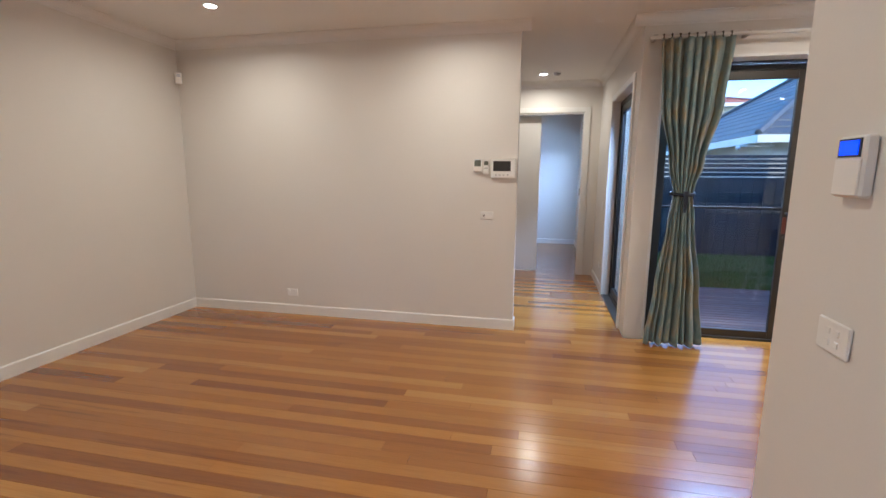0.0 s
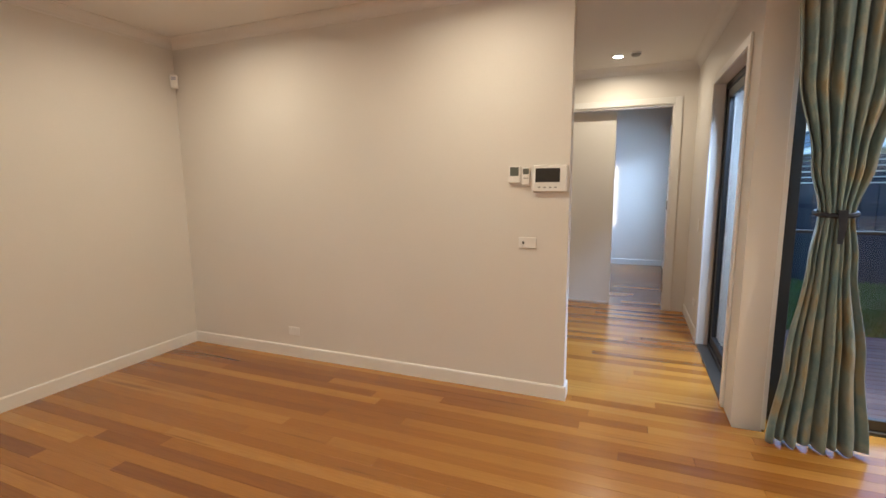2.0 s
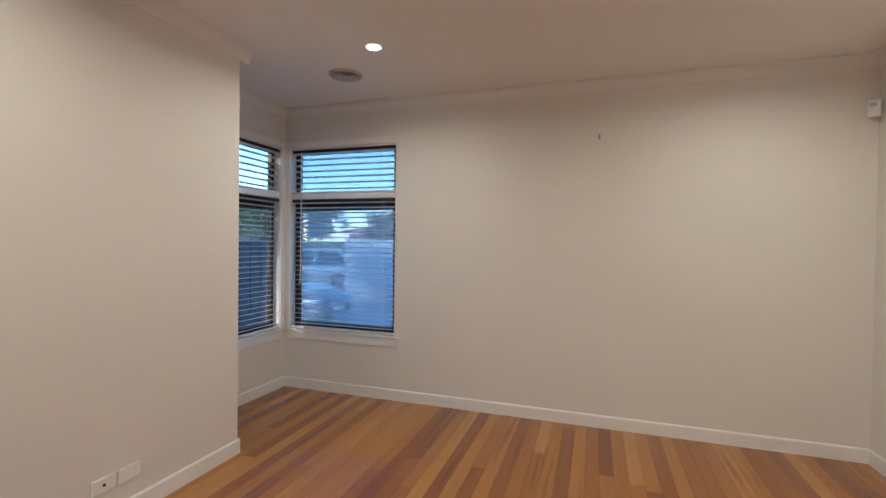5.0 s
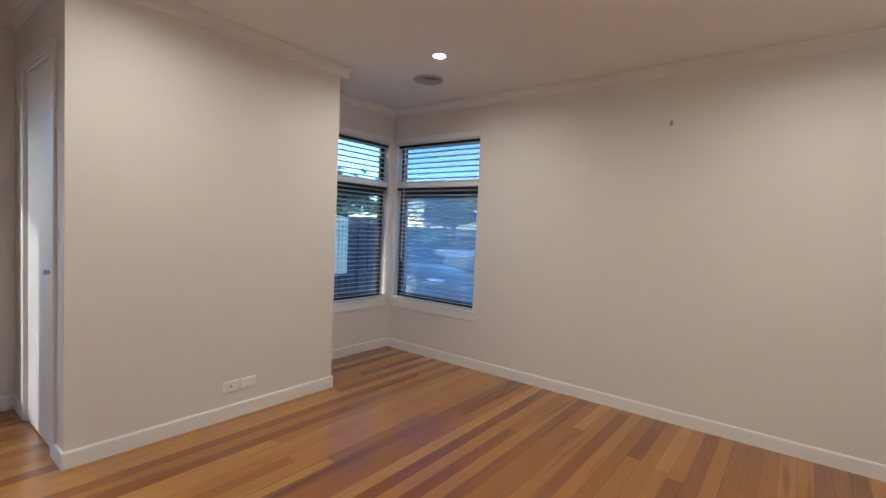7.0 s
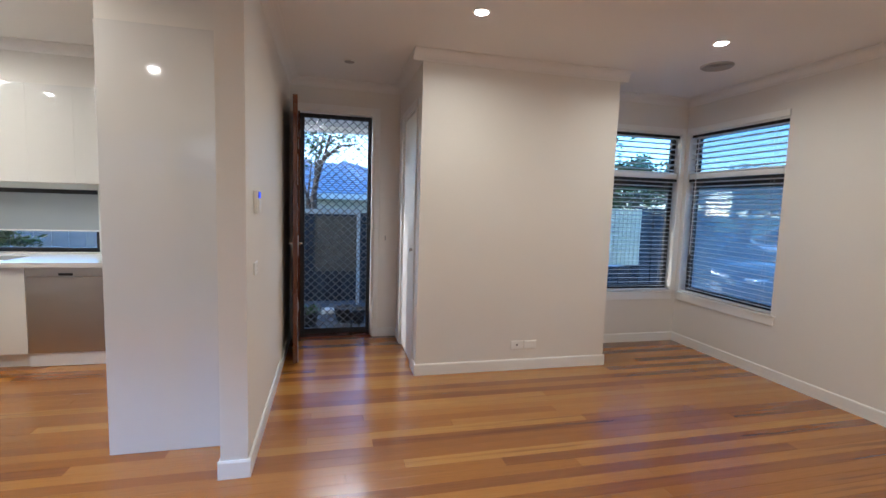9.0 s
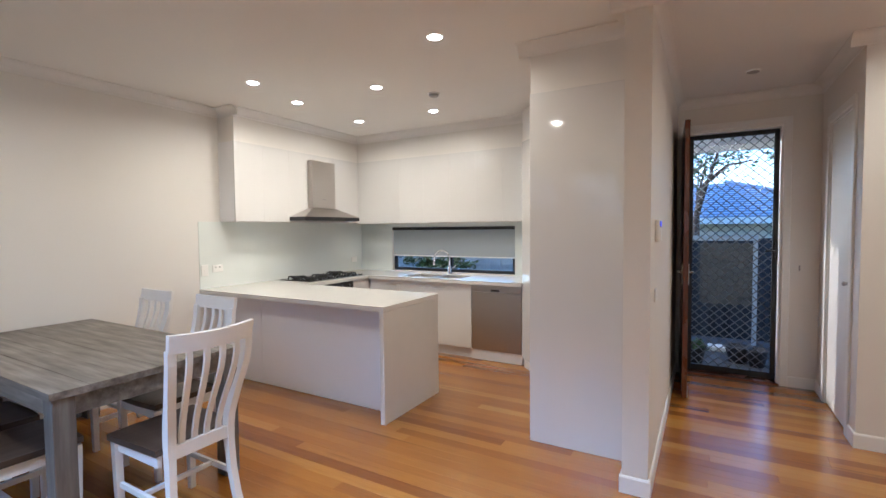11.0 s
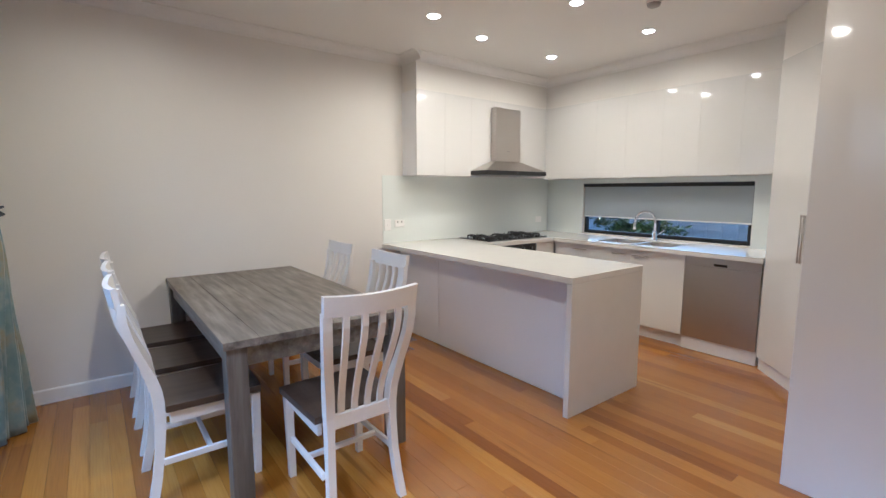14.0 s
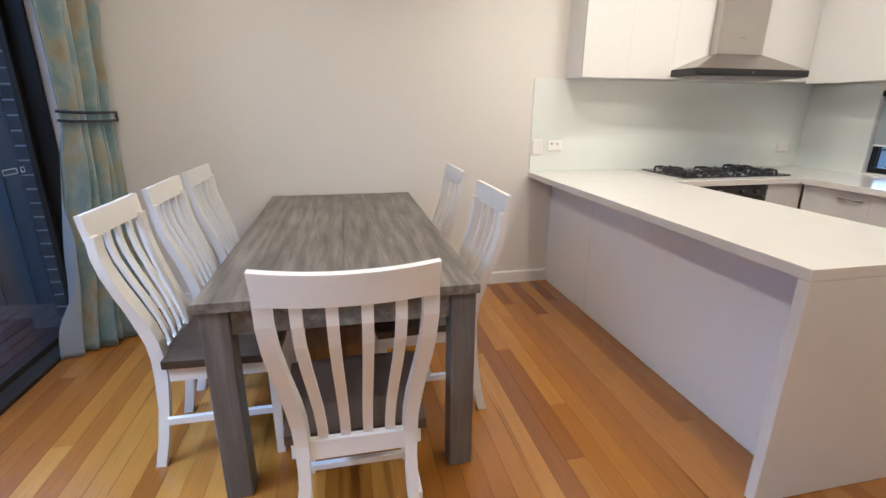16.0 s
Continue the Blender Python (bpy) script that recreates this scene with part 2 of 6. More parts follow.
def damask():
    """Woven curtain: teal ground, gold and grey blotches of pattern, fine weave."""
    m, n, l, b = nodes_of("curtain_damask")
    big = noise_fac(n, l, (7.0, 7.0, 5.0), 5)
    mid = noise_fac(n, l, (17, 17, 12), 4)
    c = ramp(n, l, big, [(0.36, (0.140, 0.225, 0.240)), (0.50, (0.205, 0.275, 0.268)), (0.60, (0.295, 0.270, 0.180)), (0.72, (0.245, 0.210, 0.132))])
    c = mixed(n, l, ramp(n, l, mid, [(0.52, (0, 0, 0)), (0.62, (0.55, 0.55, 0.55))]), c, (0.29, 0.325, 0.305))
    l.new(c, b.inputs["Base Color"])
    b.inputs["Roughness"].default_value = 0.5
    b.inputs["Sheen Weight"].default_value = 0.3
    bumped(n, l, b, noise_fac(n, l, 420, 2), 0.25, 0.001)
    return m


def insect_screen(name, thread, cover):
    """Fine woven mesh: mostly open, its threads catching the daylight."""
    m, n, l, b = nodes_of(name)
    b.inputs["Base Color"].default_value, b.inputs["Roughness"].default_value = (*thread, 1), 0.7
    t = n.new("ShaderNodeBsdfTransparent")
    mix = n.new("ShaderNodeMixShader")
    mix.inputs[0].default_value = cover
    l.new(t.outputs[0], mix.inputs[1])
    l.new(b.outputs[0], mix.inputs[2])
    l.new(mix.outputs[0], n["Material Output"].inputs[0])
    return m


def backlit(name, color):
    """Thin plastic that lets the sun behind it glow through."""
    m, n, l, b = nodes_of(name)
    b.inputs["Base Color"].default_value = (*color, 1)
    b.inputs["Roughness"].default_value = 0.5
    t = n.new("ShaderNodeBsdfTranslucent")
    t.inputs[0].default_value = (*color, 1)
    mix = n.new("ShaderNodeMixShader")
    mix.inputs[0].default_value = 0.6
    l.new(b.outputs[0], mix.inputs[1])
    l.new(t.outputs[0], mix.inputs[2])
    l.new(mix.outputs[0], n["Material Output"].inputs[0])
    return m


CURTAIN = damask()
# The haze over the street view is put into this mesh's blue thread colour.
SCREEN_HAZE = insect_screen("insect_mesh", (0.54, 0.70, 0.84), 0.42)
SCREEN_DARK = insect_screen("dark_insect_mesh", (0.22, 0.23, 0.25), 0.26)

# ---- mesh helpers ----
ORG = {}


def thing(name, base, label, category, group="", kind=""):
    """A top-level Empty at base; its parts are given in world coordinates."""
    e = new(name)
    e.empty_display_size = 0.05
    e.location = base
    ORG[e.name] = Vector(base)
    return tagged(e, label, category, group, kind)


def part(name, bm, material, parent, label="", smooth=False):
    """Links a bmesh as one mesh object under a thing or under a part."""
    o = ORG[parent.name]
    bmesh.ops.translate(bm, vec=-o, verts=bm.verts)
    me = bpy.data.meshes.new(name)
    bm.to_mesh(me)
    bm.free()
    me.materials.append(material)
    if smooth:
        for p in me.polygons:
            p.use_smooth = True
    ob = new(name, me)
    ob.parent = parent
    ORG[ob.name] = o
    return tagged(ob, label)


def solid(name, bm, material, label="", category="", kind="structure", group="", smooth=False):
    """A single-mesh thing or piece of the setting, in world coordinates."""
    me = bpy.data.meshes.new(name)
    bm.to_mesh(me)
    bm.free()
    me.materials.append(material)
    if smooth:
        for p in me.polygons:
            p.use_smooth = True
    ob = new(name, me)
    ORG[ob.name] = Vector((0, 0, 0))
    return tagged(ob, label, category, group, kind)


def box(x0, x1, y0, y1, z0, z1, bev=0.0, bm=None, seg=1):
    bm = bm or bmesh.new()
    vs = bmesh.ops.create_cube(bm, size=1)["verts"]
    lo = (min(x0, x1), min(y0, y1), min(z0, z1))
    hi = (max(x0, x1), max(y0, y1), max(z0, z1))
    for v in vs:
        v.co = Vector([lo[i] if v.co[i] < 0 else hi[i] for i in range(3)])
    if bev:
        es = list({e for v in vs for e in v.link_edges})
        bmesh.ops.bevel(bm, geom=es, offset=bev, segments=seg, affect="EDGES", profile=0.7)
    return bm


def tube(pts, r, seg=10, bm=None, cap=True, taper=None):
    """A round bar along a line of points; taper gives each point's radius factor."""
    bm = bm or bmesh.new()
    pts = [Vector(p) for p in pts]
    rings, up = [], None
    for i, p in enumerate(pts):
        d = (pts[min(i + 1, len(pts) - 1)] - pts[max(i - 1, 0)]).normalized()
        if up is None:
            up = Vector((0, 0, 1)) if abs(d.z) < 0.9 else Vector((1, 0, 0))
        a = d.cross(up).normalized()
        b = a.cross(d).normalized()
        up = b
        rr = r * (taper[i] if taper else 1)
        rings.append([bm.verts.new(p + rr * (math.cos(t) * a + math.sin(t) * b)) for t in (2 * math.pi * k / seg for k in range(seg))])
    for r0, r1 in zip(rings, rings[1:]):
        for k in range(seg):
            bm.faces.new((r0[k], r0[(k + 1) % seg], r1[(k + 1) % seg], r1[k]))
    if cap:
        bm.faces.new(rings[0][::-1])
        bm.faces.new(rings[-1])
    bmesh.ops.recalc_face_normals(bm, faces=bm.faces)
    return bm


def lathe(profile, centre, seg=24, bm=None):
    """A turned shape about a vertical axis: profile of (radius, height)."""
    bm = bm or bmesh.new()
    c = Vector(centre)
    rings = []
    for r, z in profile:
        if r < 1e-5:
            rings.append([bm.verts.new(c + Vector((0, 0, z)))])
        else:
            rings.append([bm.verts.new(c + Vector((r * math.cos(t), r * math.sin(t), z))) for t in (2 * math.pi * k / seg for k in range(seg))])
    for a, b in zip(rings, rings[1:]):
        for k in range(seg):
            q = [a[k % len(a)], a[(k + 1) % len(a)], b[(k + 1) % len(b)], b[k % len(b)]]
            q = list(dict.fromkeys(q))
            if len(q) > 2:
                bm.faces.new(q)
    bmesh.ops.recalc_face_normals(bm, faces=bm.faces)
    return bm


def prism(poly, axis, a0, a1, bm=None):
    """A polygon (list of pairs) drawn out along an axis from a0 to a1. Pairs: x: (y, z); y: (x, z); z: (x, y)."""
    bm = bm or bmesh.new()
    put = {"x": lambda p, a: (a, p[0], p[1]), "y": lambda p, a: (p[0], a, p[1]), "z": lambda p, a: (p[0], p[1], a)}[axis]
    v0, v1 = [bm.verts.new(put(p, a0)) for p in poly], [bm.verts.new(put(p, a1)) for p in poly]
    k = len(poly)
    fs = [bm.faces.new(v0), bm.faces.new(v1[::-1])] + [bm.faces.new((v0[i], v1[i], v1[(i + 1) % k], v0[(i + 1) % k])) for i in range(k)]
    bmesh.ops.recalc_face_normals(bm, faces=fs)
    return bm


def strip(xs, widths, bm=None):
    """A flat bar of changing place: xs centre points, widths (half x, half y) at each; a square-section limb."""
    bm = bm or bmesh.new()
    rings = []
    for c, (a, b) in zip(xs, widths):
        c = Vector(c)
        rings.append([bm.verts.new(c + Vector(d)) for d in ((-a, -b, 0), (a, -b, 0), (a, b, 0), (-a, b, 0))])
    for r0, r1 in zip(rings, rings[1:]):
        for k in range(4):
            bm.faces.new((r0[k], r0[(k + 1) % 4], r1[(k + 1) % 4], r1[k]))
    bm.faces.new(rings[0][::-1])
    bm.faces.new(rings[-1])
    bmesh.ops.recalc_face_normals(bm, faces=bm.faces)
    return bm


def wall(name, along, a0, a1, b0, b1, z0, z1, openings=()):
    """A wall along x or y, from a0 to a1, of thickness b0 to b1, with openings (a, a, z, z) right through."""
    bm = bmesh.new()
    cuts_a = sorted({a0, a1, *(v for o in openings for v in o[:2])})
    cuts_z = sorted({z0, z1, *(v for o in openings for v in o[2:])})
    for p, q in zip(cuts_a, cuts_a[1:]):
        for r, s in zip(cuts_z, cuts_z[1:]):
            free = any(o[0] <= (p + q) / 2 <= o[1] and o[2] <= (r + s) / 2 <= o[3] for o in openings)
            if not free:
                if along == "x":
                    box(p, q, b0, b1, r, s, bm=bm)
                else:
                    box(b0, b1, p, q, r, s, bm=bm)
    bmesh.ops.remove_doubles(bm, verts=bm.verts, dist=1e-5)
    seen = {}
    for f in list(bm.faces):
        key = tuple(round(c, 4) for c in f.calc_center_median())
        seen.setdefault(key, []).append(f)
    bmesh.ops.delete(bm, geom=[f for fs in seen.values() if len(fs) > 1 for f in fs], context="FACES")
    return solid(name, bm, WALL)

# ---- plan ----
H = 2.71                     # ceiling
XW, XE = -3.552, 4.812       # west wall and east wall, inner faces
YN, YS = 4.153, 4.20         # living room's north wall, slider wall
YK = -1.135                  # kitchen's back wall
XH = 0.835                   # hall's east wall
HEAD = 2.405

bm = box(-3.6, 4.85, -1.26, 4.35, -0.12, -0.021)
box(-2.1, 0.92, 4.35, 10.0, -0.12, -0.021, bm=bm)
floor = solid("floor", bm, SUBFLOOR, "honey-brown varnished hardwood strip floor", "floor")
bm = box(-3.66, 4.92, -1.36, 4.50, H, H + 0.1)
box(-2.12, 1.0, 4.50, 10.05, H, H + 0.1, bm=bm)
solid("ceiling", bm, CEIL, "flat white painted plasterboard ceiling", "ceiling")

wall("wall_west", "y", -0.64, 4.30, XW - 0.12, XW, -0.1, H, [(-0.455, 0.662, 0.578, 2.335)])
wall("wall_window_recess", "x", XW, -2.235, -0.64, -0.52, -0.1, H, [(-3.475, -2.36, 0.578, 2.335)])
wall("wall_north", "x", XW, -0.150, YN, YN + 0.12, -0.1, H)
wall("wall_closet_west", "y", -0.64, 0.118, -2.235, -2.13, -0.1, H)
wall("wall_closet_north", "x", -2.13, -0.54, 0.01, 0.118, -0.1, H)
wall("wall_closet_east", "y", -1.11, 0.118, -0.54, -0.42, -0.1, H, [(-0.79, -0.10, -0.1, 2.31)])
wall("wall_closet_back", "x", -2.235, -0.54, -1.32, -1.21, -0.1, H)
wall("wall_front", "x", -0.54, 0.86, -1.25, -1.11, -0.1, H, [(-0.148, 0.633, -0.1, HEAD)])
wall("wall_entry_east", "y", -1.11, 1.402, 0.714, 0.85, -0.1, H)
wall("wall_kitchen", "x", 0.85, XE, YK - 0.14, YK, -0.1, H, [(2.445, 4.255, 0.915, 1.507)])
wall("wall_east", "y", YK - 0.14, 4.50, XE, XE + 0.12, -0.1, H)
wall("wall_slider", "x", XH, XE, YS, 4.50, -0.1, H, [(0.995, 4.625, -0.1, 2.385)])
wall("wall_hall_east", "y", 4.50, 6.812, XH, XH + 0.16, -0.1, H, [(4.502, 5.67, -0.1, 2.258)])
wall("wall_hall_north", "x", -2.0, XH + 0.16, 6.812, 6.93, -0.1, H, [(-0.62, 0.625, -0.1, 2.293)])
wall("wall_hall_west", "y", YN + 0.12, 6.93, -2.12, -2.0, -0.1, H)
wall("wall_bedroom_north", "x", -2.12, 1.2, 9.885, 10.0, -0.1, H)
wall("wall_bedroom_east", "y", 6.93, 9.885, 0.80, 0.92, -0.1, H, [(7.7, 9.3, 0.95, 2.15)])
wall("wall_bedroom_west", "y", 6.93, 9.885, -2.12, -2.0, -0.1, H)
wall("wall_closet_inner", "x", -2.13, -0.54, -0.66, -0.645, -0.1, H)

# skirting: run along x or y at a face, towards the room's side
SKIRT = [(0, 0), (0.013, 0), (0.013, 0.088), (0.008, 0.098), (0, 0.098)]


def skirting(along, a0, a1, face, side, zs=SKIRT, name="baseboard", z=0.0):
    poly = [(face + side * p, z + q) for p, q in zs]
    solid(name, prism(poly, "y" if along == "y" else "x", a0, a1), TRIM, "", "")


skirting("y", -0.506, YN - 0.0135, XW, 1)
skirting("x", XW, -2.235, -0.52, 1)
skirting("x", XW, -0.137, YN, -1)
skirting("y", YN, YN + 0.12, -0.150, 1)
skirting("y", -0.506, 0.118, -2.235, -1)
skirting("x", -2.248, -0.407, 0.118, 1)
skirting("y", -0.037, 0.118, -0.42, 1)
skirting("y", -1.096, -0.86, -0.42, 1)
skirting("x", -0.42, -0.21, -1.11, 1)
skirting("y", -1.11, 1.402, 0.714, -1)
skirting("x", 0.701, 0.863, 1.402, 1)
skirting("y", 1.055, 1.402, 0.85, 1)
skirting("y", 1.15, YS - 0.0135, XE, -1)
skirting("x", 4.66, XE, YS, -1)
skirting("y", 5.735, 6.795, XH, -1)
skirting("x", -2.0, -0.70, 6.812, -1)
skirting("x", -2.0, 0.80, 9.885, -1)
skirting("y", 6.95, 9.87, 0.80, -1)

# coved cornice between walls and ceiling
COVE = [(0, 0), (0.080, 0), (0.080, -0.006)] + [(0.074 - 0.068 * math.sin(t), -0.006 - 0.068 * (1 - math.cos(t))) for t in [math.pi / 2 * k / 6 for k in range(7)]] + [(0, -0.080)]


def cornice(along, a0, a1, face, side):
    poly = [(face + side * p, H + q) for p, q in COVE]
    solid("cornice", prism(poly, "y" if along == "y" else "x", a0, a1), CEIL)


cornice("y", -0.52, YN, XW, 1)
cornice("x", XW, -2.235, -0.52, 1)
cornice("x", XW, -0.07, YN, -1)
cornice("y", YN, YN + 0.12, -0.150, 1)
cornice("y", -0.52, 0.118, -2.235, -1)
cornice("x", -2.315, -0.34, 0.118, 1)
cornice("y", -1.11, 0.118, -0.42, 1)
cornice("x", -0.42, 0.714, -1.11, 1)
cornice("y", -1.11, 1.402, 0.714, -1)
cornice("x", 0.634, 0.93, 1.402, 1)
cornice("y", 1.125, 1.402, 0.85, 1)
cornice("x", 0.85, 1.58, 1.045, 1)
cornice("y", 0.15, 1.045, 1.50, 1)
cornice("y", 1.10, YS, XE, -1)
cornice("x", XH - 0.08, XE, YS, -1)
cornice("y", YS, 6.812, XH, -1)
cornice("x", -2.0, XH, 6.812, -1)
cornice("x", 2.14, 4.56, -0.767, 1)
cornice("y", -0.767, 1.105, 4.558, -1)
cornice("x", 4.48, XE, 1.105, 1)

# ---- sliding door, hall door, front door ----


def slab_frame(name, along, a0, a1, b0, b1, z0, z1, w, material, parent, sides="lrtb"):
    """A rectangular frame of bars of width w, one mesh."""
    bm = bmesh.new()
    put = (lambda p, q, r, s: box(p, q, b0, b1, r, s, 0.003, bm)) if along == "x" else (lambda p, q, r, s: box(b0, b1, p, q, r, s, 0.003, bm))
    if "l" in sides:
        put(a0, a0 + w, z0, z1)
    if "r" in sides:
        put(a1 - w, a1, z0, z1)
    if "t" in sides:
        put(a0 + w, a1 - w, z1 - w, z1)
    if "b" in sides:
        put(a0 + w, a1 - w, z0, z0 + w)
    return part(name, bm, material, parent)


slider = thing("door_1", (2.85, 4.40, 0), "three-panel dark aluminium sliding glass door to deck", "sliding door", kind="structure")
slab_frame("outer_frame", "x", 0.998, 4.622, 4.35, 4.48, -0.012, 2.382, 0.034, ALU, slider, "lrt")
part("track", box(1.043, 4.577, 4.345, 4.49, -0.02, 0.018, 0.003), BRONZE, slider)
part("head_rail", box(1.043, 4.577, 4.36, 4.47, 2.285, 2.335, 0.003), ALU, slider)
part("reveal_lining", box(0.998, 4.622, 4.193, 4.35, 2.362, 2.384), TRIM, slider)
part("reveal_lining", box(0.988, 1.010, 4.193, 4.35, 0.0, 2.362), TRIM, slider)
part("reveal_lining", box(4.610, 4.632, 4.193, 4.35, 0.0, 2.362), TRIM, slider)
for x0, x1, yc, w in ((1.043, 2.132, 4.385, 0.07), (2.165, 3.49, 4.425, 0.07), (3.42, 4.588, 4.455, 0.042)):
    p = slab_frame("panel_frame", "x", x0, x1, yc - 0.018, yc + 0.018, 0.012, 2.29, w, BRONZE, slider)
    g = part("pane", box(x0 + w, x1 - w, yc - 0.003, yc + 0.003, 0.012 + w, 2.29 - w), GLASS, p)
    g.visible_shadow = False
part("cross_bar", box(1.113, 2.062, 4.374, 4.396, 1.156, 1.176, 0.003), ALU, slider)
part("cross_bar", box(2.235, 2.40, 4.414, 4.436, 1.156, 1.176, 0.003), ALU, slider)
pull = part("pull_handle", tube([(2.09, 4.367, 1.13), (2.09, 4.335, 1.12), (2.12, 4.315, 1.08), (2.135, 4.31, 1.025), (2.12, 4.315, 0.97), (2.09, 4.335, 0.93), (2.09, 4.367, 0.92)], 0.011, 8), BLACK, slider, smooth=True)
part("lock_plate", box(2.068, 2.096, 4.358, 4.368, 0.955, 1.095, 0.002), surface("lock_red", (0.16, 0.045, 0.03), 0.4), slider)
fly = slab_frame("screen_frame", "x", 2.17, 3.46, 4.482, 4.496, 0.02, 2.28, 0.035, ALU, slider)
part("insect_mesh", box(2.205, 3.425, 4.4885, 4.4895, 0.055, 2.245), SCREEN_DARK, fly, "fine grey insect mesh").visible_shadow = False
for x0, yc in ((2.33, 4.420), (3.66, 4.450)):                       # safety stickers on the glass
    a = x0
    for k in range(8):
        w = 0.030 if k % 2 else 0.112
        bm = bmesh.new()
        for q in ((a, a + w, 1.012, 1.016), (a, a + w, 1.038, 1.042), (a, a + 0.004, 1.016, 1.038), (a + w - 0.004, a + w, 1.016, 1.038)):
            box(q[0], q[1], yc - 0.0008, yc + 0.0002, q[2], q[3], bm=bm)
        part("safety_sticker", bm, PLASTIC, slider)
        a += w + 0.031

hall_door = thing("door_2", (1.0, 5.08, 0), "narrow dark aluminium glazed side door in white reveal", "glass door", kind="structure")
slab_frame("outer_frame", "y", 4.505, 5.667, 0.91, 0.97, 0.0, 2.255, 0.05, ALU, hall_door)
slab_frame("door_frame", "y", 4.557, 5.615, 0.92, 0.96, 0.052, 2.203, 0.075, ALU, hall_door)
part("pane", box(0.937, 0.943, 4.634, 5.538, 0.13, 2.126), GLASS, hall_door).visible_shadow = False
part("sill", box(0.825, 0.91, 4.505, 5.667, -0.02, 0.012, 0.003), BRONZE, hall_door)


def architrave(name_parent, along, a0, a1, face, side, z1, w=0.062, t=0.016):
    """Flat door or window trim round the top and two sides of an opening."""
    lo, hi = sorted((face, face + side * t))
    for q in ((a0 - w, a0, 0, z1 + w), (a1, a1 + w, 0, z1 + w), (a0, a1, z1, z1 + w)):
        bm = box(q[0], q[1], lo, hi, q[2], q[3], 0.003) if along == "x" else box(lo, hi, q[0], q[1], q[2], q[3], 0.003)
        part("architrave", bm, TRIM, name_parent)


architrave(hall_door, "y", 4.48, 5.67, XH - 0.001, -1, 2.258)
part("pull_cord", tube([(0.81, 5.58, 1.75), (0.81, 5.58, 0.90), (0.81, 5.592, 0.87), (0.81, 5.604, 0.90), (0.81, 5.604, 1.75)], 0.0035, 6), CORD, hall_door)

end_door = thing("door_3", (0.2, 6.85, 0), "white painted doorway with flush leaf standing half open", "doorway", kind="structure")
architrave(end_door, "x", -0.62, 0.625, 6.811, -1, 2.293, 0.07)
part("jamb", box(0.607, 0.625, 6.812, 6.93, 0, 2.293), TRIM, end_door)
part("jamb", box(-0.62, 0.607, 6.812, 6.93, 2.275, 2.293), TRIM, end_door)
part("door_leaf", box(-0.70, 0.035, 6.945, 6.983, 0.012, 2.27, 0.003), DOORW, end_door)
for z in (0.25, 1.2, 2.12):
    part("hinge", tube([(0.602, 6.84, z - 0.05), (0.602, 6.84, z + 0.05)], 0.009, 8), STEEL, end_door)

win_bed = thing("window_3", (0.86, 8.5, 0.95), "plain bedroom window with white frame", "window", kind="structure")
slab_frame("window_frame", "y", 7.703, 9.297, 0.84, 0.88, 0.953, 2.147, 0.05, TRIM, win_bed)
part("pane", box(0.857, 0.863, 7.753, 9.247, 1.003, 2.097), GLASS, win_bed).visible_shadow = False
closet = thing("door_4", (-0.48, -0.45, 0), "closed white flush closet door with small latch", "door", kind="structure")
architrave(closet, "y", -0.79, -0.10, -0.421, 1, 2.31)
part("door_leaf", box(-0.462, -0.427, -0.774, -0.116, 0.01, 2.292, 0.003), DOORW, closet)
part("jamb", box(-0.54, -0.42, -0.79, -0.774, 0, 2.294), TRIM, closet)
part("jamb", box(-0.54, -0.42, -0.116, -0.10, 0, 2.294), TRIM, closet)
part("jamb", box(-0.54, -0.42, -0.79, -0.10, 2.294, 2.31), TRIM, closet)
part("latch", tube([(-0.429, -0.19, 1.06), (-0.417, -0.19, 1.06), (-0.398, -0.19, 1.06), (-0.392, -0.19, 1.06)], 0.018, 12, taper=[1, 0.6, 1, 0.5]), STEEL, closet, smooth=True)

# front doorway: timber frame, screen door, brown leaf swung open
front = thing("door_5", (0.24, -1.2, 0), "dark security screen door with diamond grille, closed", "screen door", kind="structure")
architrave(front, "x", -0.148, 0.633, -1.112, 1, HEAD, 0.06)
part("jamb", box(-0.148, -0.128, -1.22, -1.112, 0, HEAD - 0.02), TRIM, front)
part("jamb", box(0.613, 0.633, -1.22, -1.112, 0, HEAD - 0.02), DOORB, front)
part("jamb", box(-0.148, 0.633, -1.22, -1.112, HEAD - 0.02, HEAD), TRIM, front)
part("threshold", box(-0.148, 0.633, -1.30, -1.105, -0.02, 0.016, 0.004), DOORB, front)
fr = slab_frame("screen_frame", "x", -0.146, 0.631, -1.262, -1.225, 0.018, HEAD - 0.002, 0.058, ALU, front)
bm = bmesh.new()
gx0, gx1, gz0, gz1, pitch = -0.09, 0.575, 0.075, 2.346, 0.087
slope = 0.92
c = gz0 - slope * (gx1 - gx0)
while c < gz1:
    for sgn in (1, -1):
        pts = []
        for x in (gx0, gx1):
            z = c + slope * ((x - gx0) if sgn > 0 else (gx1 - x))
            pts.append([x, z])
        (xa, za), (xb, zb) = pts
        t0, t1 = 0.0, 1.0
        for lim, up in ((gz0, True), (gz1, False)):
            if za != zb:
                t = (lim - za) / (zb - za)
                if (zb > za) == up:
                    t0 = max(t0, t)
                else:
                    t1 = min(t1, t)
        if t1 - t0 > 0.02:
            p = (xa + (xb - xa) * t0, -1.243 + 0.003 * sgn, za + (zb - za) * t0)
            q = (xa + (xb - xa) * t1, -1.243 + 0.003 * sgn, za + (zb - za) * t1)
            tube([p, q], 0.0052, 4, bm)
    c += pitch * slope
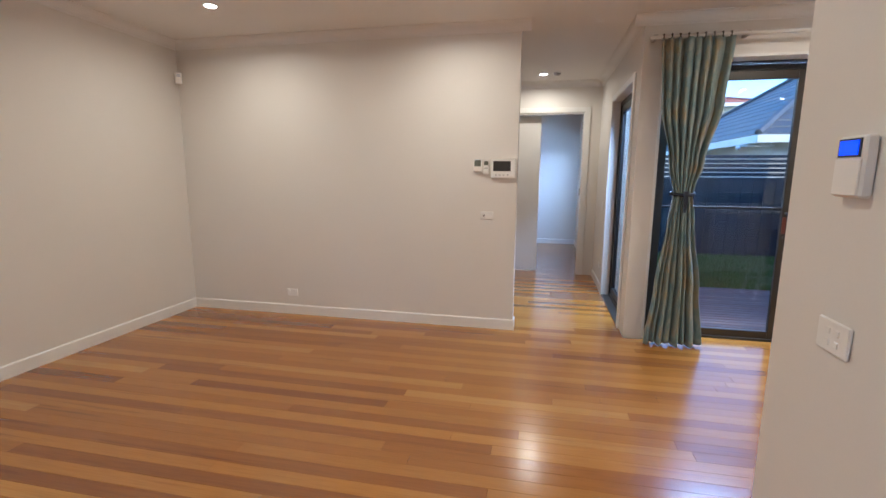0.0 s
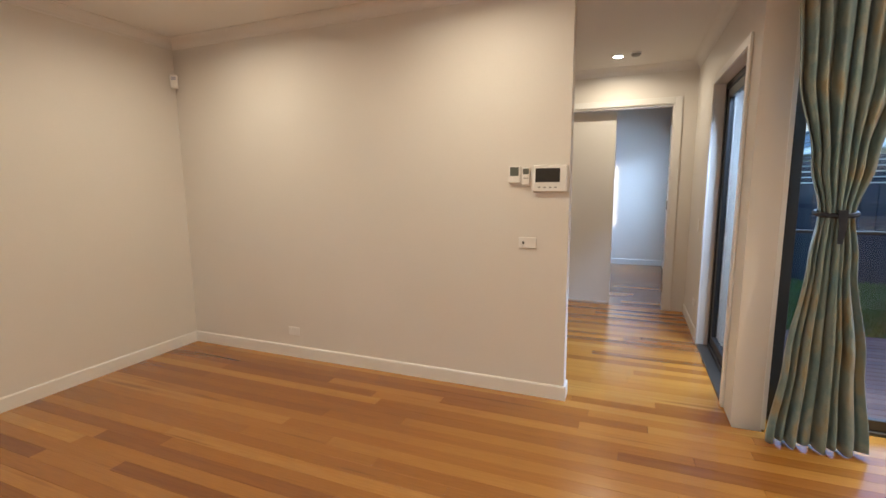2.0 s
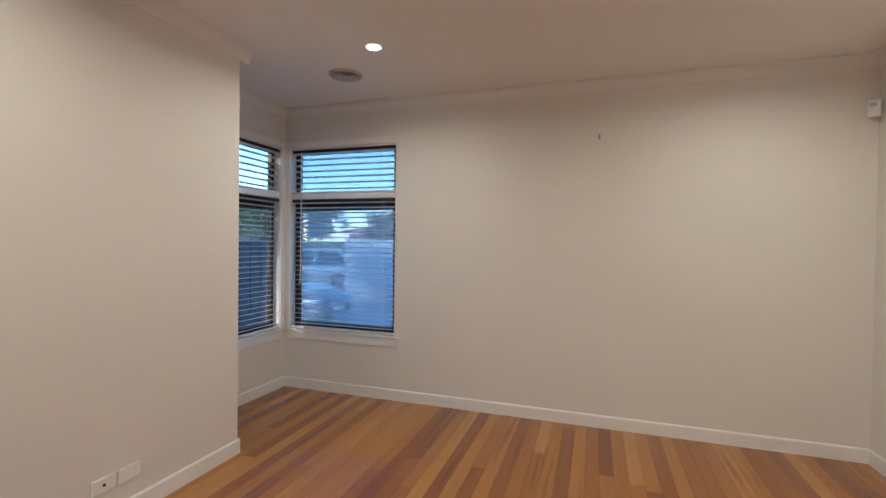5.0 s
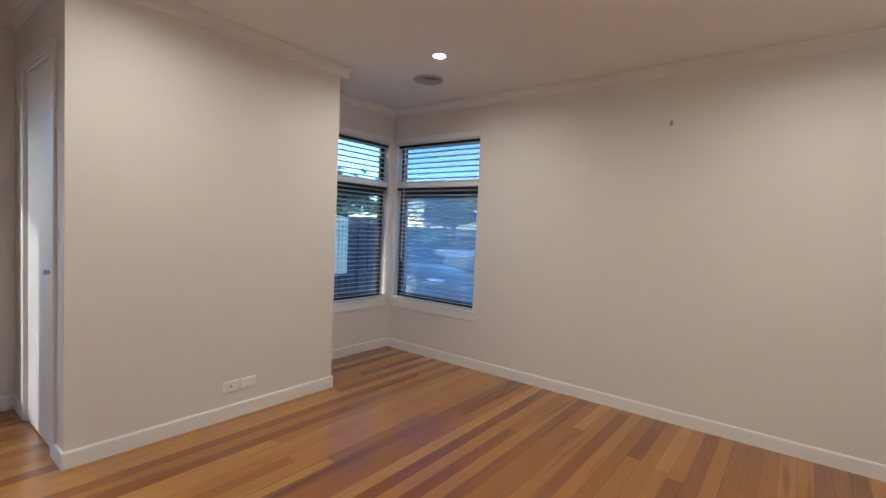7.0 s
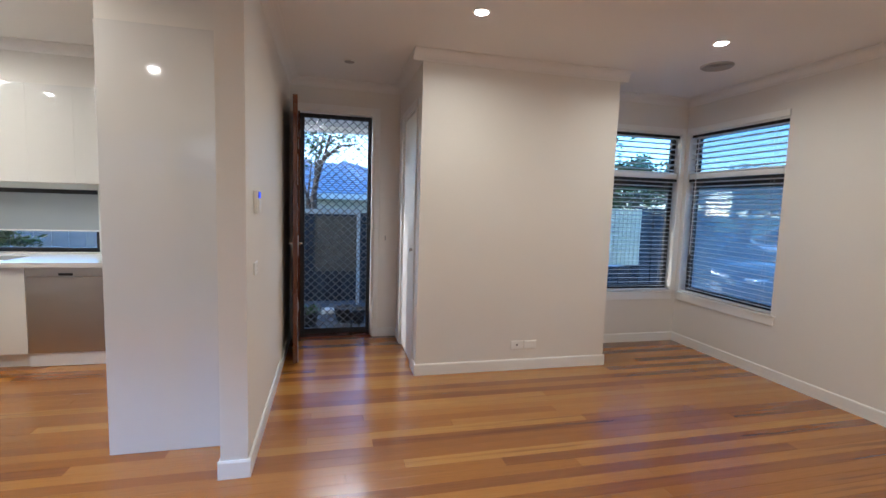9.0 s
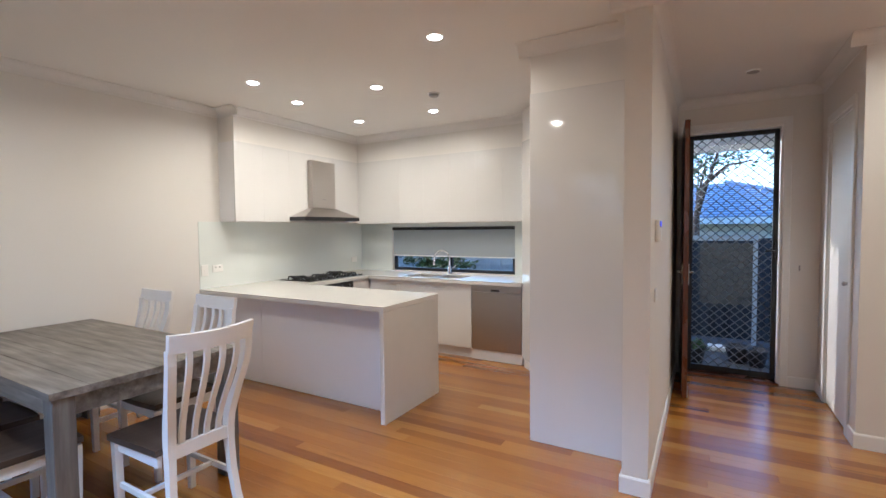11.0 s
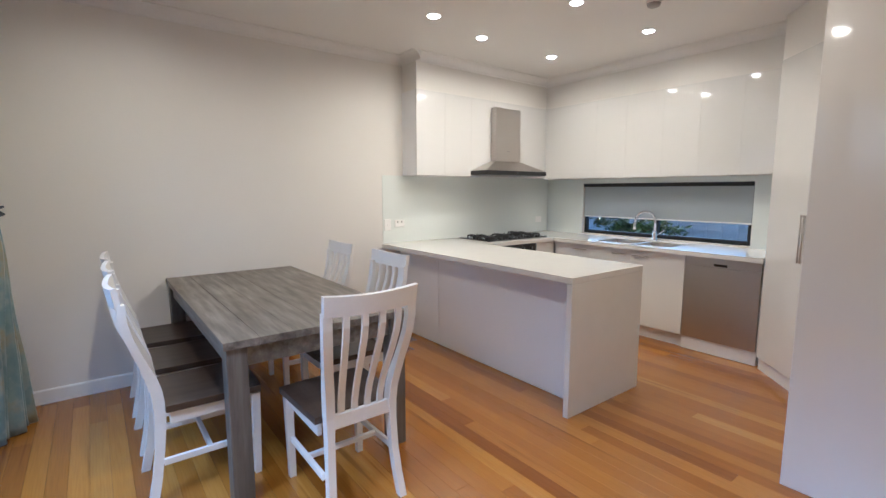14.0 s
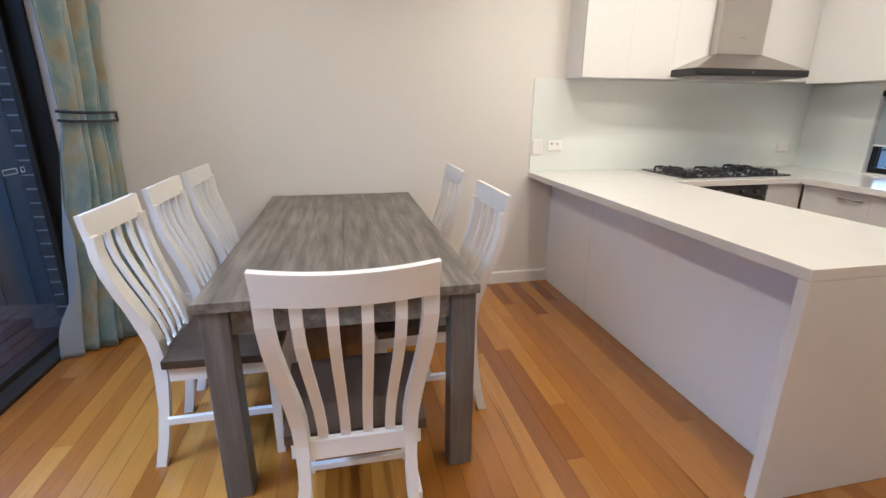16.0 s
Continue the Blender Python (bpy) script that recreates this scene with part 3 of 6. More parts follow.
part("diamond_grille", bm, surface("grille_metal", (0.22, 0.22, 0.22), 0.3, 0.9, vary=0.1), front)
part("screen_lock", box(-0.142, -0.108, -1.222, -1.20, 1.17, 1.32, 0.004), BLACK, front)
part("screen_handle", tube([(-0.122, -1.20, 1.245), (-0.122, -1.165, 1.245), (-0.03, -1.16, 1.245)], 0.008, 8), BLACK, front, smooth=True)

leaf = thing("front_door", (0.657, -0.72, 0), "brown timber front door standing open against wall", "door")
part("leaf", box(0.636, 0.676, -1.10, -0.315, 0.01, 2.375, 0.003), DOORB, leaf)
for z in (0.55, 1.0, 1.45, 1.9):
    part("glass_inset", box(0.631, 0.637, -0.80, -0.62, z, z + 0.16, 0.001), LCDOFF, leaf)
part("bottom_seal", box(0.628, 0.637, -1.09, -0.33, 0.012, 0.10, 0.002), STEEL, leaf)
for s, x in ((-1, 0.636), (1, 0.676)):
    h = part("lever_plate", box(x, x + s * 0.008, -0.392, -0.352, 0.98, 1.16, 0.002), STEEL, leaf)
    part("lever_handle", tube([(x + s * 0.008, -0.372, 1.09), (x + s * 0.032, -0.372, 1.09), (x + s * 0.036, -0.385, 1.09), (x + s * 0.034, -0.47, 1.088)], 0.009, 8), CHROME, h, smooth=True)
part("hinge", tube([(0.632, -1.104, 0.3), (0.632, -1.104, 0.4)], 0.008, 8), STEEL, leaf)
part("hinge", tube([(0.632, -1.104, 2.0), (0.632, -1.104, 2.1)], 0.008, 8), STEEL, leaf)

hinge_line = Matrix.Translation((0.656, -1.10, 0))
leaf.matrix_basis = hinge_line @ Matrix.Rotation(radians(4.0), 4, "Z") @ hinge_line.inverted() @ leaf.matrix_basis

# ---- corner windows with venetian blinds ----


def corner_window(name, along, a0, a1, inner, outward, label):
    """A dark sash window with transom, white lining, sill and trim, in the plane 'inner'; outward is the sign of the outside."""
    win = thing(name, ((a0 + a1) / 2, inner, 0.578) if along == "x" else (inner, (a0 + a1) / 2, 0.578), label, "window", kind="structure")

    def bar(nm, p, q, b0, b1, r, s, material, bev=0.002, parent=None):
        lo, hi = sorted((inner + outward * b0, inner + outward * b1))
        bm = box(p, q, lo, hi, r, s, bev) if along == "x" else box(lo, hi, p, q, r, s, bev)
        return part(nm, bm, material, parent or win)

    for q in ((a0, a0 + 0.05, 0.58, 2.333), (a1 - 0.05, a1, 0.58, 2.333), (a0 + 0.05, a1 - 0.05, 2.283, 2.333), (a0 + 0.05, a1 - 0.05, 0.58, 0.64), (a0 + 0.05, a1 - 0.05, 1.735, 1.845)):
        bar("sash_bar", q[0], q[1], 0.075, 0.115, q[2], q[3], ALU)
    for r, s in ((0.64, 1.735), (1.845, 2.283)):
        bar("pane", a0 + 0.05, a1 - 0.05, 0.092, 0.097, r, s, GLASS, 0).visible_shadow = False
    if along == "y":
        # mesh whose blue tint paints the daylight haze on the street window
        bar("insect_mesh", a0 + 0.045, a1 - 0.045, 0.117, 0.118, 0.62, 2.30, SCREEN_HAZE, 0).visible_shadow = False
    bar("head_lining", a0, a1, 0.0, 0.075, 2.318, 2.334, TRIM)
    bar("window_sill", a0 - 0.02, a1 + 0.055, -0.028, 0.075, 0.562, 0.580, TRIM, 0.004)
    bar("apron", a0 - 0.02, a1 + 0.04, -0.014, -0.001, 0.485, 0.562, TRIM)
    bar("head_trim", a0 - 0.05, a1 + 0.01, -0.014, -0.001, 2.335, 2.392, TRIM)
    return win


def venetian(along, a0, a1, y, z0, z1, outward, tilt, label, head=True):
    """A venetian blind: slats of their own between a head rail and a bottom rail, with cords."""
    b = thing("venetian_blind", ((a0 + a1) / 2, y, z0) if along == "x" else (y, (a0 + a1) / 2, z0), label, "window blind", "blinds in the corner window")

    def bar(nm, r, s, w, material):
        bm = box(a0, a1, y - w, y + w, r, s, 0.002) if along == "x" else box(y - w, y + w, a0, a1, r, s, 0.002)
        return part(nm, bm, material, b)

    bar("head_rail", z1 - 0.03, z1, 0.02, SLATW if not head else ALU)
    bar("bottom_rail", z0, z0 + 0.016, 0.022, SLATW)
    n = int((z1 - z0 - 0.06) / 0.0455)
    me = None
    for i in range(n):
        z = z0 + 0.045 + i * (z1 - z0 - 0.08) / max(1, n - 1)
        if me is None:
            hw, s = 0.0235, -math.sin(tilt) * outward
            poly = [(-hw, -0.0012), (0, 0.0018), (hw, -0.0012), (hw, 0.0008), (0, 0.0038), (-hw, 0.0008)]
            rot = [(p * math.cos(tilt), q + p * s) for p, q in poly]
            half = (a1 - a0) / 2 - 0.004
            bm = prism(rot, along, -half, half)
            me = bpy.data.meshes.new("slat")
            bm.to_mesh(me)
            bm.free()
            me.materials.append(SLATW)
        o = new("slat", me)
        o.parent = b
        o.location = (0, 0, z - z0)
    for a in (a0 + 0.12, a1 - 0.12):
        for d in (-0.021, 0.021):
            p = [(a, y + d, z0 + 0.01), (a, y + d, z1 - 0.02)] if along == "x" else [(y + d, a, z0 + 0.01), (y + d, a, z1 - 0.02)]
            part("ladder_cord", tube(p, 0.0012, 4), CORD, b)
    return b


corner_window("window_1", "y", -0.455, 0.662, XW, -1, "dark-framed street window with white trim and sill")
corner_window("window_2", "x", -3.475, -2.36, -0.52, -1, "dark-framed side window with white trim and sill")
TILT = radians(9)
for along, a0, a1, y in (("y", -0.442, 0.655, XW - 0.022), ("x", -3.462, -2.37, -0.52 - 0.022)):
    venetian(along, a0, a1, y, 1.895, 2.315, -1, TILT, "white venetian blind lowered over the upper sash")
    venetian(along, a0, a1, y, 0.588, 1.838, -1, TILT, "white venetian blind lowered over the tall lower sash")
    lo, hi = y - 0.018, y + 0.02
    solid("trim", box(a0, a1, lo, hi, 1.842, 1.892, 0.002) if along == "x" else box(lo, hi, a0, a1, 1.842, 1.892, 0.002), TRIM)
solid("trim", box(XW + 0.001, XW + 0.014, -0.519, -0.456, 0.5815, 2.334, 0.002), TRIM)
solid("trim", box(XW + 0.015, -3.476, -0.519, -0.506, 0.5815, 2.334, 0.002), TRIM)
wand = thing("blind_wand", (XW + 0.012, -0.33, 1.0), "thin clear tilt wand hanging before venetian blind", "blind wand")
part("rod", tube([(XW + 0.012, -0.33, 2.29), (XW + 0.014, -0.33, 1.0)], 0.005, 6), CORD, wand)
part("tassel", tube([(XW + 0.014, -0.33, 1.02), (XW + 0.014, -0.33, 0.96)], 0.008, 8), BLACK, wand)

# ---- kitchen ----


def bar_handle(parent, p, q, out, material=STEEL):
    """A slim bar handle on two posts; out: the way it stands off."""
    p, q, out = Vector(p), Vector(q), Vector(out)
    d = (q - p).normalized() * 0.012
    bm = tube([p + out, q + out], 0.0055, 8)
    tube([p + d, p + d + out], 0.004, 6, bm)
    tube([q - d, q - d + out], 0.004, 6, bm)
    return part("handle", bm, material, parent, smooth=True)


def cabinet(name, x0, x1, y0, y1, z0, z1, face, label, doors, material=GLOSSW, handle=None, group="kitchen cabinets"):
    """A carcass with doors on one face (-x, +x or +y); doors: list of (a0, a1, r, s) on that face."""
    c = thing(name, ((x0 + x1) / 2, (y0 + y1) / 2, z0), label, "cabinet", group)
    part("body", box(x0, x1, y0, y1, z0, z1), SATINW, c)
    for a0, a1, r, s in doors:
        if face == "y":
            d = part("door", box(a0 - 0.0017, a1 + 0.0017, y1, y1 + 0.018, r, s, 0.0005), material, c)
        elif face == "-x":
            d = part("door", box(x0 - 0.018, x0, a0 - 0.0017, a1 + 0.0017, r, s, 0.0005), material, c)
        if handle:
            handle(d, a0, a1, r, s)
    return c


def top_handle(side):
    def put(d, a0, a1, r, s):
        c = (a0 + a1) / 2 if side == 0 else (a1 - 0.11 if side > 0 else a0 + 0.11)
        bar_handle(d, (c - 0.078, -0.545, s - 0.055), (c + 0.078, -0.545, s - 0.055), (0, 0.026, 0))
    return put


# base units along the back wall
cabinet("base_cabinet", 2.748, 3.262, YK, -0.563, 0.12, 0.858, "y", "white gloss base cabinet under sink with bar handle", [(2.748, 3.262, 0.125, 0.855)], handle=top_handle(1))
cabinet("base_cabinet", 3.266, 3.73, YK, -0.563, 0.12, 0.858, "y", "white gloss base cabinet under sink with bar handle", [(3.266, 3.73, 0.125, 0.855)], handle=top_handle(-1))
cabinet("base_cabinet", 3.734, 4.19, YK, -0.563, 0.12, 0.858, "y", "white gloss corner base cabinet with bar handle", [(3.734, 4.185, 0.125, 0.855)], handle=top_handle(-1))
kick = solid("kickboard", box(2.748, 4.19, -0.62, -0.605, 0.0, 0.119), SATINW, "white kickboard under base cabinets", "kickboard", "thing")
dw = thing("dishwasher", (2.445, -0.8, 0), "stainless steel dishwasher built in under white bench", "dishwasher")
part("body", box(2.148, 2.744, YK, -0.565, 0.005, 0.858), SATINW, dw)
part("door", box(2.150, 2.742, -0.565, -0.545, 0.125, 0.775, 0.003), STEEL, dw)
cp = part("control_panel", box(2.150, 2.742, -0.565, -0.543, 0.778, 0.855, 0.003), STEEL, dw)
part("grip_recess", box(2.40, 2.505, -0.544, -0.5415, 0.785, 0.806, 0.001), BLACK, cp)
part("kick_panel", box(2.150, 2.742, -0.59, -0.575, 0.004, 0.122), BRONZE, dw)

# oven run under the cooktop, on the east wall
cabinet("base_cabinet", 4.22, XE, 0.38, 0.56, 0.12, 0.858, "-x", "narrow white gloss base cabinet beside oven", [(0.383, 0.555, 0.125, 0.855)])
cabinet("base_cabinet", 4.22, XE, -0.545, -0.24, 0.12, 0.858, "-x", "white gloss base cabinet beside oven", [(-0.54, -0.243, 0.125, 0.855)])
oven = thing("oven", (4.5, 0.07, 0.12), "stainless and black glass oven below the cooktop", "oven")
part("body", box(4.225, XE, -0.236, 0.376, 0.12, 0.858), BLACK, oven)
part("door", box(4.20, 4.225, -0.233, 0.373, 0.13, 0.765, 0.003), LCDOFF, oven)
part("control_panel", box(4.20, 4.225, -0.233, 0.373, 0.769, 0.852, 0.003), LCDOFF, oven)
part("handle", tube([(4.20, -0.19, 0.735), (4.165, -0.19, 0.735), (4.165, 0.33, 0.735), (4.20, 0.33, 0.735)], 0.009, 8), STEEL, oven, smooth=True)
for y in (-0.14, -0.02, 0.16, 0.28):
    part("knob", tube([(4.20, y, 0.81), (4.180, y, 0.81)], 0.016, 14), BLACK, oven, smooth=True)

# peninsula
pen = thing("peninsula_unit", (3.5, 0.9, 0), "white peninsula cabinet backing onto the dining area", "cabinet", "kitchen cabinets")
part("body", box(2.576, XE, 0.58, 1.125, 0.0, 0.858), SATINW, pen)
part("back_panel", box(2.576, 4.158, 1.125, 1.145, 0.003, 0.857, 0.001), SATINW, pen)
part("back_panel", box(4.162, XE - 0.001, 1.125, 1.145, 0.003, 0.857, 0.001), SATINW, pen)
for a, b in ((2.60, 3.2), (3.2, 3.8), (3.8, 4.2)):
    d = part("drawer_front", box(a + 0.002, b - 0.002, 0.562, 0.58, 0.125, 0.855, 0.0015), GLOSSW, pen)
bench = thing("benchtop", (3.9, 0.2, 0.86), "continuous white stone benchtop with waterfall end", "benchtop")
part("peninsula_slab", box(2.535, XE, 0.55, 1.352, 0.86, 0.90, 0.002), STONE, bench)
part("waterfall_end", box(2.535, 2.575, 0.55, 1.352, 0.001, 0.8595, 0.002), STONE, bench)
part("cooktop_slab", box(4.175, XE, -0.49, 0.5495, 0.86, 0.90, 0.002), STONE, bench)
bm = bmesh.new()                                                    # back slab with the cut-out for the sink
for q in ((2.13, 2.93, YK, -0.49), (3.70, XE, YK, -0.4905), (2.93, 3.70, YK, -0.985), (2.93, 3.70, -0.60, -0.49)):
    box(q[0], q[1], q[2], q[3], 0.86, 0.90, bm=bm)
part("sink_slab", bm, STONE, bench)
sink = thing("sink", (3.31, -0.79, 0.70), "double-bowl stainless undermount sink", "sink")
for a, b in ((2.935, 3.30), (3.33, 3.695)):
    bm = bmesh.new()
    box(a, b, -0.983, -0.602, 0.70, 0.704, bm=bm)
    for q in ((a, a + 0.004, -0.983, -0.602), (b - 0.004, b, -0.983, -0.602), (a, b, -0.983, -0.979), (a, b, -0.606, -0.602)):
        box(q[0], q[1], q[2], q[3], 0.704, 0.893, bm=bm)
    bowl = part("bowl", bm, STEEL, sink)
    part("drain", lathe([(0, 0.0065), (0.03, 0.0065), (0.04, 0.003), (0.042, 0)], ((a + b) / 2, -0.79, 0.704), 18), CHROME, bowl, smooth=True)
part("divider", box(3.30, 3.33, -0.983, -0.602, 0.85, 0.893, 0.004), STEEL, sink)
tap = thing("mixer_tap", (3.30, -1.05, 0.90), "tall chrome gooseneck mixer tap behind sink", "tap")
part("base", lathe([(0, 0), (0.027, 0), (0.027, 0.006), (0.022, 0.010), (0.022, 0.09), (0.018, 0.1), (0, 0.1)], (3.30, -1.05, 0.90), 18), CHROME, tap, smooth=True)
arc = [(3.30, -1.05, 0.99), (3.30, -1.05, 1.10)] + [(3.30 + 0.0 + 0.075 * (1 - math.cos(t)), -1.05 + 0.065 * (1 - math.cos(t)), 1.10 + 0.105 * math.sin(t)) for t in [math.pi * k / 12 for k in range(1, 13)]]
neck = part("neck", tube(arc, 0.0135, 12), CHROME, tap, smooth=True)
part("spray_head", tube([arc[-1], (arc[-1][0] + 0.004, arc[-1][1] + 0.004, 1.02)], 0.015, 12, taper=[0.9, 1.1]), CHROME, neck, smooth=True)
part("lever", tube([(3.278, -1.05, 0.965), (3.245, -1.05, 0.985), (3.20, -1.045, 1.02)], 0.006, 8), CHROME, tap, smooth=True)

cook = thing("cooktop", (4.51, -0.04, 0.90), "black five-burner gas cooktop with iron trivets", "cooktop")
part("glass_plate", box(4.27, 4.755, -0.50, 0.41, 0.9005, 0.912, 0.004), LCDOFF, cook)
for bx, by, r in ((4.40, -0.36, 0.035), (4.62, -0.36, 0.045), (4.51, -0.045, 0.062), (4.40, 0.27, 0.045), (4.62, 0.27, 0.035)):
    bn = part("burner", lathe([(0, 0.02), (r, 0.02), (r, 0.012), (r * 1.25, 0.010), (r * 1.3, 0)], (bx, by, 0.912), 18), IRON, cook, smooth=True)
    part("burner_cap", lathe([(0, 0.028), (r * 0.75, 0.028), (r * 0.82, 0.024), (r * 0.82, 0.02)], (bx, by, 0.912), 18), IRON, bn, smooth=True)
for bx, by, r in ((4.40, -0.36, 0.035), (4.62, -0.36, 0.045), (4.51, -0.045, 0.062), (4.40, 0.27, 0.045), (4.62, 0.27, 0.035)):
    bm = bmesh.new()
    reach = 0.135 if r > 0.06 else 0.098
    for k in range(4):
        d = Vector((math.cos(math.pi * (k / 2 + 0.25)), math.sin(math.pi * (k / 2 + 0.25)), 0))
        c = Vector((bx, by, 0))
        tube([c + d * reach + Vector((0, 0, 0.912)), c + d * reach * 0.97 + Vector((0, 0, 0.934)), c + d * reach * 0.6 + Vector((0, 0, 0.940)), c + d * r * 0.45 + Vector((0, 0, 0.939))], 0.0085, 6, bm, taper=[1.2, 1.1, 1, 0.7])
    ring_r = reach * 0.72
    tube([(bx + ring_r * math.cos(a), by + ring_r * math.sin(a), 0.928) for a in [2 * math.pi * k / 16 for k in range(17)]], 0.006, 6, bm)
    part("trivet", bm, IRON, cook)
for y in (-0.33, -0.19, -0.05, 0.09, 0.23):
    part("knob", lathe([(0, 0.022), (0.015, 0.022), (0.018, 0.018), (0.019, 0)], (4.283, y, 0.912), 14), BLACK, cook, smooth=True)

# wall cupboards
east_uppers = [(0.762, 1.102), (0.415, 0.758), (-0.30, 0.411), (-0.765, -0.304)]
for a, b in east_uppers:
    cabinet("wall_cabinet", 4.576, XE, a, b, 1.575, 2.38, "-x", "tall white gloss wall cabinet above splashback", [(a, b, 1.572, 2.38)])
solid("wall_bulkhead_east", box(4.560, XE, YK, 1.10, 2.3808, H), WALL)
back_uppers = [(2.152, 2.45), (2.454, 2.792), (2.796, 3.13), (3.134, 3.51), (3.514, 3.86), (3.864, 4.555)]
for a, b in back_uppers:
    cabinet("wall_cabinet", a, b, YK, -0.785, 1.575, 2.38, "y", "tall white gloss wall cabinet above window", [(a, b, 1.558, 2.38)])
solid("wall_bulkhead_south", box(2.14, 4.560, YK, -0.769, 2.3808, H), WALL)
hood = thing("range_hood", (4.5, -0.04, 1.585), "stainless canopy range hood with dark control strip", "range hood")
part("canopy_lip", box(4.31, 4.557, -0.50, 0.42, 1.588, 1.632, 0.003), BLACK, hood)
part("filter", box(4.33, 4.54, -0.46, 0.38, 1.580, 1.587, 0.002), GREYP, hood)
part("control_strip", box(4.3065, 4.311, -0.49, 0.41, 1.593, 1.629, 0.001), BLACK, hood)
bm = bmesh.new()
lowr = [bm.verts.new(p) for p in ((4.312, -0.498, 1.632), (4.556, -0.498, 1.632), (4.556, 0.418, 1.632), (4.312, 0.418, 1.632))]
upr = [bm.verts.new(p) for p in ((4.482, -0.255, 1.740), (4.556, -0.255, 1.740), (4.556, 0.135, 1.740), (4.482, 0.135, 1.740))]
for i in range(4):
    bm.faces.new((lowr[i], lowr[(i + 1) % 4], upr[(i + 1) % 4], upr[i]))
bm.faces.new(upr)
bm.faces.new(lowr[::-1])
bmesh.ops.recalc_face_normals(bm, faces=bm.faces)
part("canopy", bm, STEEL, hood)
part("chimney", box(4.484, 4.557, -0.252, 0.132, 1.740, 2.305, 0.003), STEEL, hood)
part("badge", box(4.4825, 4.4845, -0.085, -0.035, 1.845, 1.852), GREYP, hood)
part("button", tube([(4.307, -0.03, 1.611), (4.3045, -0.03, 1.611)], 0.005, 10), CHROME, hood)

# splashback glass
splash = thing("splashback", (4.8, 0, 0.9), "pale green back-painted glass splashback", "splashback", kind="structure")
part("panel", box(XE - 0.008, XE - 0.001, YK + 0.001, 1.345, 0.901, 1.573, 0.001), SPLASH, splash)
part("panel", box(4.258, XE - 0.009, YK + 0.001, YK + 0.008, 0.901, 1.557), SPLASH, splash)
part("panel", box(2.445, 4.257, YK + 0.001, YK + 0.008, 1.508, 1.557), SPLASH, splash)
part("panel", box(2.14, 2.444, YK + 0.001, YK + 0.008, 0.901, 1.557), SPLASH, splash)
kw = thing("window_5", (3.35, YK - 0.06, 0.915), "long low dark-framed kitchen window above sink", "window", kind="structure")
slab_frame("window_frame", "x", 2.447, 4.253, YK - 0.075, YK - 0.035, 0.917, 1.505, 0.04, ALU, kw)
part("mullion", box(3.33, 3.37, YK - 0.075, YK - 0.035, 0.957, 1.465), ALU, kw)
part("pane", box(2.487, 4.213, YK - 0.058, YK - 0.053, 0.957, 1.465), GLASS, kw).visible_shadow = False
blind = thing("roller_blind", (3.35, YK - 0.015, 1.115), "grey roller blind drawn most of the way down", "window blind")
part("fabric", box(2.455, 4.245, YK - 0.018, YK - 0.015, 1.125, 1.467), ROLLER, blind)
part("headbox", box(2.449, 4.251, YK - 0.032, YK + 0.010, 1.468, 1.5065, 0.002), ALU, blind)
part("bottom_bar", box(2.455, 4.245, YK - 0.022, YK - 0.011, 1.113, 1.127, 0.002), PLASTIC, blind)

# corner pantry, fridge recess, end panel
pantry = thing("pantry_cabinet", (1.5, -0.5, 0), "tall white gloss corner pantry with diagonal door", "cabinet", "kitchen cabinets")
part("body", prism([(2.122, -0.545), (1.50, 0.105), (0.852, 0.105), (0.852, YK + 0.002), (2.122, YK + 0.002)], "z", 0.0, 2.38), SATINW, pantry)
n = Vector((0.65, 0.622, 0)).normalized()
a, b = Vector((2.118, -0.541, 0)), Vector((1.512, 0.092, 0))
poly = [a + n * 0.003, b + n * 0.003, b + n * 0.021, a + n * 0.021]
pd = part("door", prism([(p.x, p.y) for p in poly], "z", 0.10, 2.378), GLOSSW, pantry)
for t in (0.515, 0.55):
    m = a.lerp(b, t) + n * 0.021
    bar_handle(pd, (m.x, m.y, 0.93), (m.x, m.y, 1.26), n * 0.028)
solid("wall_bulkhead_pantry", prism([(2.14, -0.56), (1.50, 0.11), (1.50, 1.045), (0.85, 1.045), (0.85, YK), (2.14, YK)], "z", 2.382, H), WALL)
endp = thing("end_panel", (1.18, 1.04, 0), "tall glossy white end panel of the fridge recess", "cabinet panel", "kitchen cabinets")
part("panel", box(0.852, 1.502, 1.03, 1.052, 0.0, 2.38, 0.0015), GLOSSW, endp)
part("edge_band", box(1.5022, 1.5035, 1.0302, 1.0518, 0.002, 2.378), SATINW, endp, "thin matt white edging")

# ---- dining table and chairs ----
table = thing("dining_table", (3.85, 2.75, 0), "rectangular grey-washed timber dining table against wall", "table")
TX0, TX1, TY0, TY1, TZ = 2.925, 4.785, 2.283, 3.222, 0.775
for k in range(6):
    w = (TY1 - TY0) / 6
    part("plank", box(TX0, TX1, TY0 + k * w + 0.0004, TY0 + (k + 1) * w - 0.0004, TZ - 0.035, TZ - (0.0006 if k % 2 else 0), 0.0012), TABLEW, table)
for x in (TX0 + 0.012, TX1 - 0.102):
    for y in (TY0 + 0.012, TY1 - 0.102):
        part("leg", box(x, x + 0.09, y, y + 0.09, 0.0, TZ - 0.036, 0.003), TABLEL, table)
for y in (TY0 + 0.03, TY1 - 0.055):
    part("apron", box(TX0 + 0.103, TX1 - 0.103, y, y + 0.025, TZ - 0.13, TZ - 0.037, 0.002), TABLEW, table)
